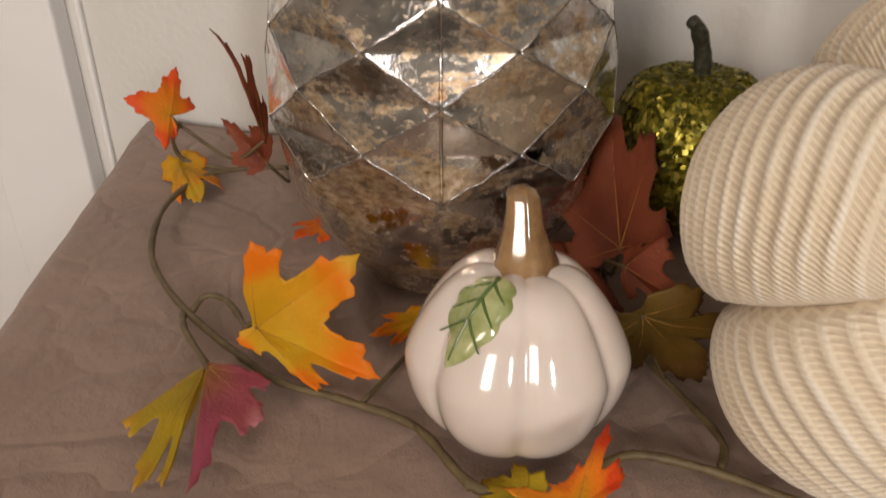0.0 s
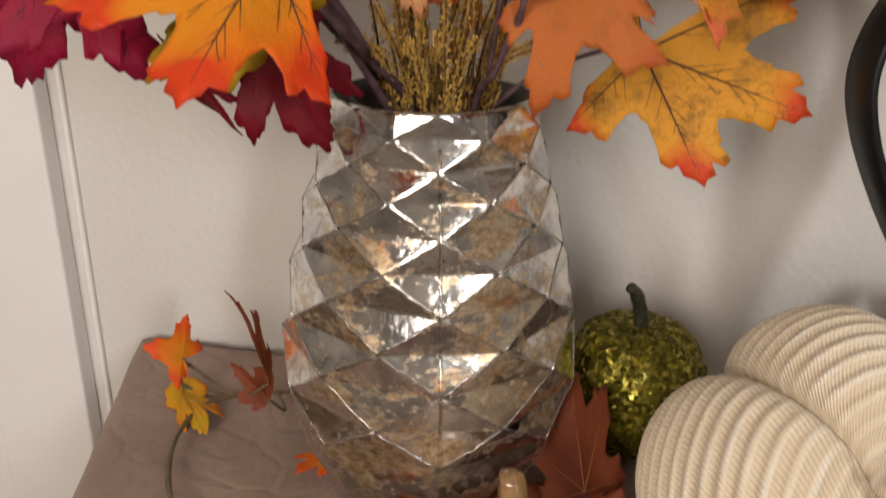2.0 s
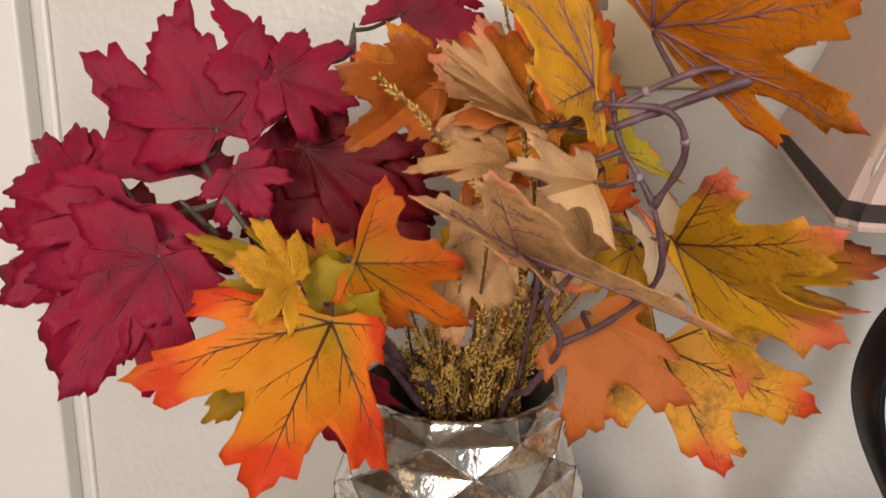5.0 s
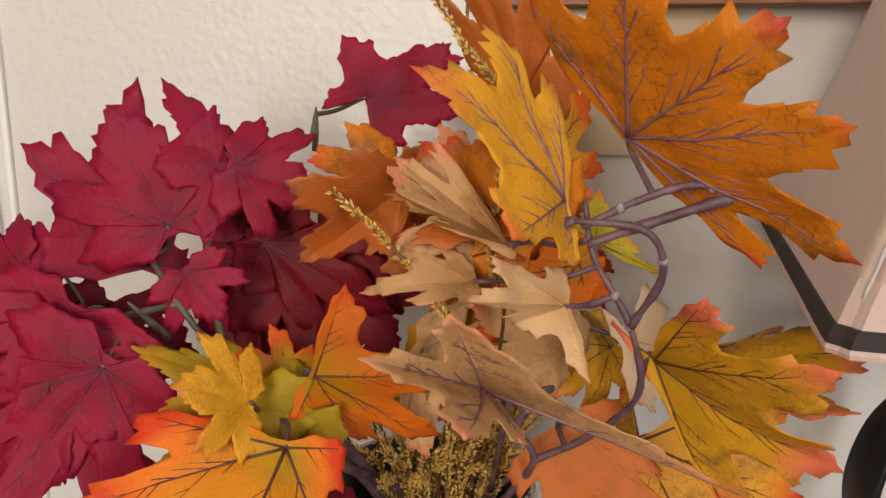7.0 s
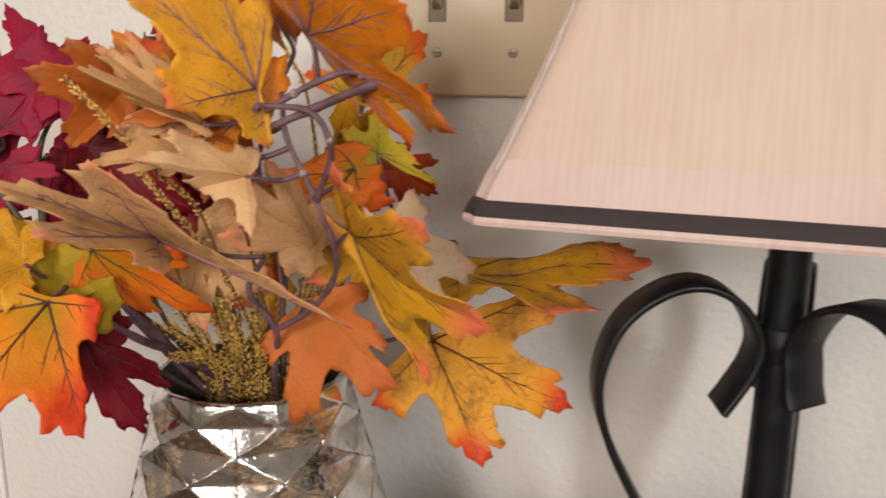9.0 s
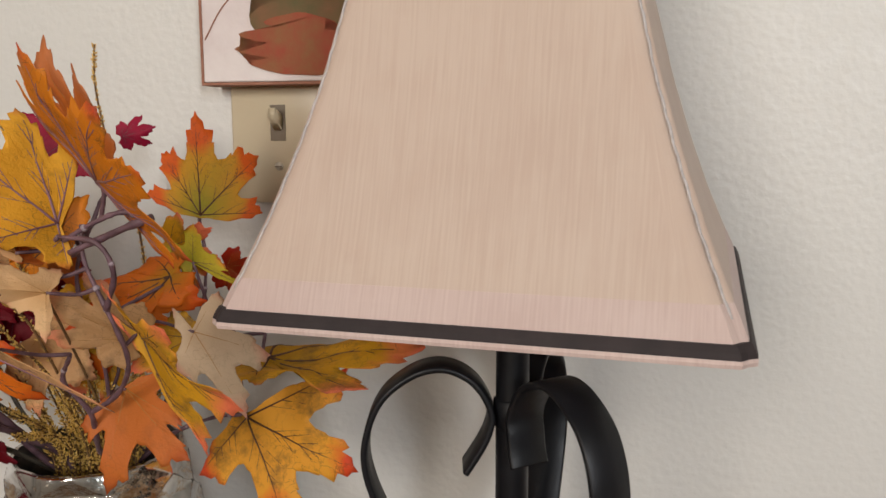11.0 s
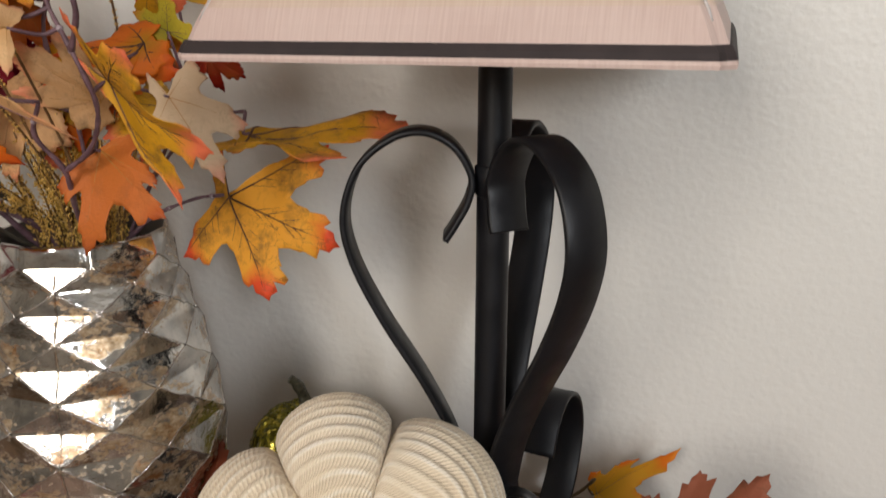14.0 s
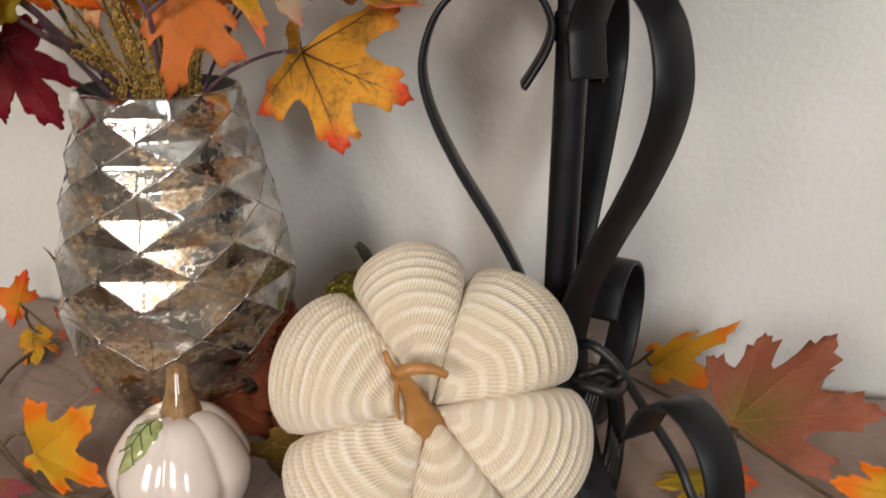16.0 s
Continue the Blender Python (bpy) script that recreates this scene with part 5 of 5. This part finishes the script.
lobed(garland, "redbrown", "soft", (-0.089, 0.377, 0.792), [(-0.108, 0.390, 0.846), (-0.097, 0.394, 0.830), (-0.089, 0.388, 0.806), (-0.100, 0.383, 0.832), (-0.094, 0.377, 0.810)], fold=0.3, label="narrow red brown leaf behind the vase")
lobed(garland, "redbrown", "soft", (-0.091, 0.385, 0.777), [(-0.112, 0.389, 0.800), (-0.096, 0.396, 0.793), (-0.089, 0.396, 0.788), (-0.108, 0.381, 0.778), (-0.100, 0.380, 0.772)], fold=0.3)
lobed(garland, "mauve", "soft", (0.326, 0.239, 0.792), [(0.383, 0.250, 0.839), (0.353, 0.273, 0.830), (0.318, 0.269, 0.817), (0.397, 0.212, 0.812), (0.364, 0.198, 0.780)], label="mauve brown maple leaf beside the lamp")
lobed(garland, "yellow", "soft", (0.316, 0.354, 0.766), [(0.372, 0.351, 0.801), (0.339, 0.363, 0.785), (0.314, 0.366, 0.775), (0.345, 0.328, 0.759), (0.315, 0.340, 0.758)], fold=0.3, label="yellow leaf with orange tip against the wall")
lobed(garland, "orange", "soft", (0.033, 0.148, 0.785), [(0.047, 0.178, 0.789), (0.032, 0.157, 0.786), (0.015, 0.154, 0.787), (0.048, 0.159, 0.785), (0.045, 0.147, 0.787)], fold=0.3)
lobed(burgundy_spray, "burgundy", "red", (-0.153, 0.314, 1.045), [(-0.185, 0.297, 1.019), (-0.178, 0.312, 1.053), (-0.154, 0.317, 1.064), (-0.164, 0.296, 1.008), (-0.115, 0.318, 1.020)], fold=0.2)
lobed(burgundy_spray, "burgundy", "red", (-0.132, 0.297, 1.035), [(-0.160, 0.274, 0.988), (-0.168, 0.286, 1.016), (-0.152, 0.292, 1.039), (-0.118, 0.278, 0.983), (-0.110, 0.299, 1.024)], fold=0.2)

# smaller leaves between them
leaf(burgundy_spray, "wine", "red", (-0.040, 0.335, 1.050), (-0.017, 0.323, 1.024), (-0.059, 0.331, 1.033), 0.12, 0.14)
leaf(burgundy_spray, "wine", "red", (-0.081, 0.340, 1.060), (-0.049, 0.328, 1.043), (-0.087, 0.336, 1.032), 0.12, 0.14)
leaf(golden_spray, "ochre", "dark", (-0.003, 0.300, 1.048), (0.031, 0.288, 1.030), (0.006, 0.296, 1.070), 0.12, 0.14)
leaf(golden_spray, "tan", "soft", (-0.011, 0.285, 1.041), (0.016, 0.273, 1.022), (-0.020, 0.281, 1.016), 0.12, 0.14)
leaf(golden_spray, "copper", "soft", (0.003, 0.280, 1.089), (-0.024, 0.268, 1.075), (-0.008, 0.276, 1.106), 0.12, 0.14)
leaf(golden_spray, "amber", "dark", (0.024, 0.305, 1.057), (0.048, 0.293, 1.025), (0.004, 0.301, 1.031), 0.12, 0.14)
leaf(golden_spray, "pumpkin", "dark", (-0.021, 0.270, 1.110), (-0.040, 0.258, 1.093), (-0.010, 0.266, 1.087), 0.12, 0.14)
leaf(golden_spray, "ochre", "dark", (0.011, 0.315, 1.020), (-0.005, 0.303, 1.006), (0.031, 0.311, 1.006), 0.12, 0.14)
leaf(burgundy_spray, "burgundy", "red", (-0.089, 0.335, 1.068), (-0.065, 0.323, 1.052), (-0.100, 0.331, 1.044), 0.12, 0.14)
leaf(burgundy_spray, "burgundy", "red", (-0.142, 0.300, 1.055), (-0.151, 0.288, 1.026), (-0.124, 0.296, 1.026), 0.12, 0.14)
leaf(golden_spray, "ochre", "dark", (0.043, 0.340, 1.080), (0.071, 0.328, 1.066), (0.033, 0.336, 1.104), 0.12, 0.14)
leaf(orange_spray, "sun", "soft", (-0.069, 0.252, 1.038), (-0.088, 0.240, 1.051), (-0.075, 0.260, 1.055), 0.2, 0.1)
leaf(orange_spray, "olive", "soft", (-0.056, 0.265, 1.026), (-0.108, 0.260, 0.981), (-0.065, 0.260, 0.991), 0.1, 0.1, label="olive yellow maple leaf")
leaf(orange_spray, "olive", "soft", (-0.058, 0.270, 1.031), (-0.110, 0.275, 1.051), (-0.093, 0.285, 1.058), 0.1, 0.1)
leaf(orange_spray, "lime", "dark", (-0.056, 0.280, 1.031), (-0.076, 0.270, 1.046), (-0.058, 0.280, 1.050), 0.2, 0.1)


leaf(burgundy_spray, "burgundy", "red", (-0.102, 0.312, 1.085), (-0.122, 0.320, 1.128), (-0.076, 0.315, 1.107), 0.05, 0.12)
leaf(burgundy_spray, "burgundy", "red", (-0.135, 0.300, 1.055), (-0.160, 0.290, 1.015), (-0.175, 0.310, 1.070), 0.1, 0.15)
leaf(burgundy_spray, "burgundy", "red", (-0.154, 0.315, 1.036), (-0.177, 0.325, 0.968), (-0.127, 0.310, 0.971), 0.1, 0.12)
leaf(burgundy_spray, "burgundy", "red", (-0.160, 0.320, 1.042), (-0.199, 0.330, 1.010), (-0.184, 0.330, 1.050), 0.1, 0.12)
leaf(burgundy_spray, "burgundy", "red", (-0.162, 0.335, 1.066), (-0.198, 0.345, 1.055), (-0.193, 0.350, 1.076), 0.12, 0.1)
leaf(burgundy_spray, "wine", "red", (-0.068, 0.325, 1.075), (-0.020, 0.310, 1.047), (-0.039, 0.320, 1.082), 0.1, 0.1, label="dark wine maple leaf")
leaf(burgundy_spray, "wine", "red", (-0.057, 0.330, 1.064), (-0.084, 0.320, 1.042), (-0.040, 0.320, 1.038), 0.1, 0.1)
leaf(burgundy_spray, "wine", "red", (-0.148, 0.335, 1.038), (-0.095, 0.330, 1.025), (-0.109, 0.340, 1.047), 0.1, 0.1)
leaf(burgundy_spray, "wine", "red", (-0.046, 0.330, 1.075), (-0.018, 0.320, 1.052), (-0.022, 0.330, 1.080), 0.1, 0.1)
leaf(burgundy_spray, "wine", "red", (-0.066, 0.335, 1.063), (-0.085, 0.325, 1.045), (-0.051, 0.330, 1.041), 0.1, 0.1)
leaf(burgundy_spray, "burgundy", "red", (-0.077, 0.315, 1.106), (-0.046, 0.310, 1.095), (-0.054, 0.320, 1.117), 0.1, 0.1)
leaf(burgundy_spray, "wine", "red", (-0.069, 0.300, 0.994), (-0.048, 0.290, 0.947), (-0.082, 0.300, 0.965), 0.1, 0.1)
leaf(burgundy_spray, "wine", "red", (-0.104, 0.300, 0.987), (-0.086, 0.295, 0.951), (-0.099, 0.300, 0.962), 0.3, 0.2)
leaf(burgundy_spray, "burgundy", "red", (0.003, 0.400, 1.142), (0.023, 0.400, 1.148), (0.007, 0.400, 1.134), 0.1, 0.1)
leaf(burgundy_spray, "burgundy", "red", (-0.109, 0.335, 1.029), (-0.132, 0.340, 1.038), (-0.112, 0.340, 1.042), 0.1, 0.1)
leaf(burgundy_spray, "wine", "red", (-0.039, 0.345, 1.060), (-0.012, 0.340, 1.038), (-0.020, 0.345, 1.077), 0.08, 0.1)
leaf(burgundy_spray, "burgundy", "red", (-0.094, 0.300, 1.070), (-0.082, 0.295, 1.052), (-0.113, 0.300, 1.054), 0.08, 0.1)
leaf(burgundy_spray, "burgundy", "red", (-0.141, 0.290, 1.035), (-0.113, 0.285, 1.017), (-0.129, 0.295, 1.056), 0.08, 0.1)
leaf(burgundy_spray, "burgundy", "red", (-0.147, 0.330, 1.065), (-0.170, 0.340, 1.081), (-0.141, 0.340, 1.087), 0.08, 0.1)
leaf(burgundy_spray, "burgundy", "red", (-0.123, 0.288, 1.039), (-0.156, 0.280, 0.995), (-0.112, 0.280, 1.000), 0.08, 0.12)
leaf(burgundy_spray, "wine", "red", (-0.082, 0.340, 1.051), (-0.059, 0.330, 1.023), (-0.091, 0.335, 1.028), 0.08, 0.1)
leaf(burgundy_spray, "wine", "red", (-0.066, 0.335, 1.096), (-0.062, 0.335, 1.077), (-0.048, 0.340, 1.090), 0.08, 0.1)


leaf(golden_spray, "copper", "soft", (0.012, 0.245, 1.098), (-0.025, 0.240, 1.116), (-0.009, 0.260, 1.120), 0.15, 0.15)
leaf(golden_spray, "tan", "mauve", (0.005, 0.238, 1.101), (-0.024, 0.228, 1.114), (-0.024, 0.228, 1.095), 0.15, 0.15)
leaf(golden_spray, "pumpkin", "dark", (0.015, 0.235, 1.093), (-0.016, 0.235, 1.121), (-0.033, 0.235, 1.104), 0.12, 0.15)
leaf(golden_spray, "ochre", "dark", (0.100, 0.315, 1.021), (0.186, 0.301, 1.028), (0.140, 0.345, 1.022), 0.06, 0.12)
leaf(golden_spray, "crimson", "soft", (0.067, 0.375, 1.062), (0.091, 0.365, 1.048), (0.073, 0.370, 1.043), 0.1, 0.1)
leaf(golden_spray, "copper", "soft", (0.023, 0.280, 1.131), (-0.003, 0.270, 1.184), (0.000, 0.290, 1.152), 0.15, 0.1)
leaf(golden_spray, "ochre", "dark", (0.063, 0.290, 1.038), (0.033, 0.280, 1.024), (0.036, 0.290, 1.041), 0.1, 0.1)
leaf(golden_spray, "amber", "dark", (0.052, 0.300, 1.069), (0.006, 0.270, 1.048), (0.023, 0.290, 1.071), 0.1, 0.1)
leaf(golden_spray, "tan", "soft", (0.038, 0.270, 1.043), (0.003, 0.250, 1.070), (0.017, 0.260, 1.038), 0.1, 0.15)


leaf(garland, "olive", "soft", (0.025, 0.179, 0.757), (0.011, 0.191, 0.756), (0.031, 0.187, 0.758), 0.1, 0.1)
leaf(garland, "yellow", "soft", (-0.152, 0.433, 0.757), (-0.128, 0.384, 0.757), (-0.135, 0.426, 0.760), 0.1, 0.1)
leaf(garland, "amber", "soft", (-0.055, 0.360, 0.757), (-0.073, 0.344, 0.757), (-0.068, 0.363, 0.757), 0.1, 0.1)
leaf(garland, "yellow", "soft", (-0.010, 0.277, 0.756), (-0.028, 0.260, 0.760), (-0.022, 0.271, 0.762), 0.1, 0.1)
leaf(garland, "olive_shaded", "soft", (0.069, 0.235, 0.785), (0.094, 0.235, 0.755), (0.067, 0.239, 0.757), 0.1, 0.2)
leaf(garland, "redbrown", "soft", (0.026, 0.285, 0.786), (0.070, 0.260, 0.774), (0.059, 0.290, 0.787), 0.1, 0.2)
leaf(garland, "yellow", "soft", (0.406, 0.200, 0.769), (0.365, 0.195, 0.781), (0.384, 0.200, 0.789), 0.06, 0.1)
leaf(garland, "olive", "soft", (0.313, 0.234, 0.757), (0.280, 0.229, 0.757), (0.297, 0.245, 0.757), 0.06, 0.1)
leaf(garland, "flame", "soft", (0.328, 0.238, 0.757), (0.344, 0.233, 0.757), (0.338, 0.249, 0.757), 0.06, 0.1)

# ---- gold grass in the vase, berries ----


def grass_spray():
    gr = thing("grass_spray", "bunch of gold glittered grass stalks in the vase", "dried grass")
    rnd = random.Random(11)
    for k in range(46):
        a = rnd.uniform(-1, 1)
        b = rnd.uniform(-1, 1)
        mid = Vector((0.003 + 0.027 * a, 0.321 + 0.013 * b, 0.968))
        foot = Vector((0.001 + 0.014 * a, 0.331 + 0.012 * b, 0.86))
        top = mid + Vector((0.004 + 0.022 * a + rnd.uniform(-0.008, 0.008), -0.020 + 0.014 * b, 0.046 + rnd.uniform(-0.024, 0.026)))
        line = spline([foot, mid, top], 8)
        st = part("stalk", tube(line, 0.0008, 0.0004, 5), M_STRAW, gr)
        grains(line, st, rnd, 0.42)
    for pts in ([(0.016, 0.330, 0.90), (0.022, 0.322, 0.966), (0.034, 0.318, 1.05), (0.030, 0.322, 1.10), (0.018, 0.33, 1.125), (0.012, 0.325, 1.165), (0.014, 0.32, 1.19)],
                [(0.002, 0.330, 0.90), (0.0, 0.318, 0.966), (-0.002, 0.26, 1.05), (-0.012, 0.235, 1.075), (-0.028, 0.23, 1.095), (-0.042, 0.235, 1.108)],
                [(0.010, 0.330, 0.90), (0.014, 0.318, 0.966), (0.012, 0.25, 1.06), (0.004, 0.232, 1.09), (0.008, 0.235, 1.13), (-0.004, 0.24, 1.15), (-0.016, 0.245, 1.17)],
                [(0.006, 0.330, 0.90), (0.008, 0.318, 0.966), (0.008, 0.25, 1.03), (-0.002, 0.225, 1.06), (-0.014, 0.22, 1.078)]):
        line = spline(pts, 10)
        st = part("stalk", tube(line, 0.0008, 0.0005, 5), M_STRAW, gr)
        grains(line, st, rnd, 0.35, 0.0013, 1100)
    return gr


def grains(line, stalk, rnd, start, wide=0.0026, many=1500):
    """Small seed grains set round the upper part of a stalk."""
    bm = bmesh.new()
    n = len(line) - 1
    length = sum((b - a).length for a, b in zip(line, line[1:]))
    for _ in range(int(length * many * (1 - start))):
        s = rnd.uniform(start, 1.0) * n
        i = min(int(s), n - 1)
        p = line[i].lerp(line[i + 1], s - i)
        d = (line[i + 1] - line[i]).normalized()
        o = Vector((rnd.gauss(0, 1), rnd.gauss(0, 1), rnd.gauss(0, 1)))
        o = (o - d * o.dot(d)).normalized()
        c, ax = p + o * rnd.uniform(0.0004, wide), (d * 1.2 + o).normalized()
        e = ax.cross(o).normalized()
        f = ax.cross(e)
        ln, r = rnd.uniform(0.0009, 0.0015), rnd.uniform(0.0004, 0.0007)
        v = [bm.verts.new(c + q) for q in (ax * ln, e * r, f * r, -e * r, -f * r, -ax * ln)]
        for a, b in ((1, 2), (2, 3), (3, 4), (4, 1)):
            bm.faces.new((v[0], v[a], v[b]))
            bm.faces.new((v[5], v[b], v[a]))
    tagged(part("seed_head", bm, M_GOLD, stalk, smooth=False), kind="stuff")


grass_spray()

# the thick cut end of the main twig
part("twig", tube(spline([(0.030, 0.222, 1.093), (0.044, 0.217, 1.099), (0.058, 0.211, 1.105), (0.069, 0.207, 1.109)], 7), 0.0014, 0.0018, 9, rough=0.16, seed=4), M_TWIG, golden_spray)

# pale knots along the twigs
rnd_knot = random.Random(21)
for k in range(11):
    p = STEM_NODES["golden_spray"][rnd_knot.randrange(10, len(STEM_NODES["golden_spray"]))]
    bm = lathe([(0.0001, -0.0012), (0.0012, -0.0008), (0.0017, 0.0), (0.0012, 0.0009), (0.0001, 0.0013)], 8)
    turn = Euler((rnd_knot.uniform(0, 3), rnd_knot.uniform(0, 3), 0)).to_matrix().to_4x4()
    bmesh.ops.transform(bm, matrix=Matrix.Translation(p) @ turn, verts=bm.verts)
    part("knot", bm, M_KNOT, golden_spray)


def bud(m, label):
    ob = thing("flower_bud", label, "bud", m)
    part("bud", lathe([(0.0003, 0), (0.0035, 0.002), (0.0048, 0.006), (0.0038, 0.010), (0.0012, 0.013), (0.0002, 0.0135)], 12), M_BERRY, ob)
    return ob


bud(pose(0.375, 0.187, TOP + 0.003, 55, 0, 30), "small red bud lying on the cloth")
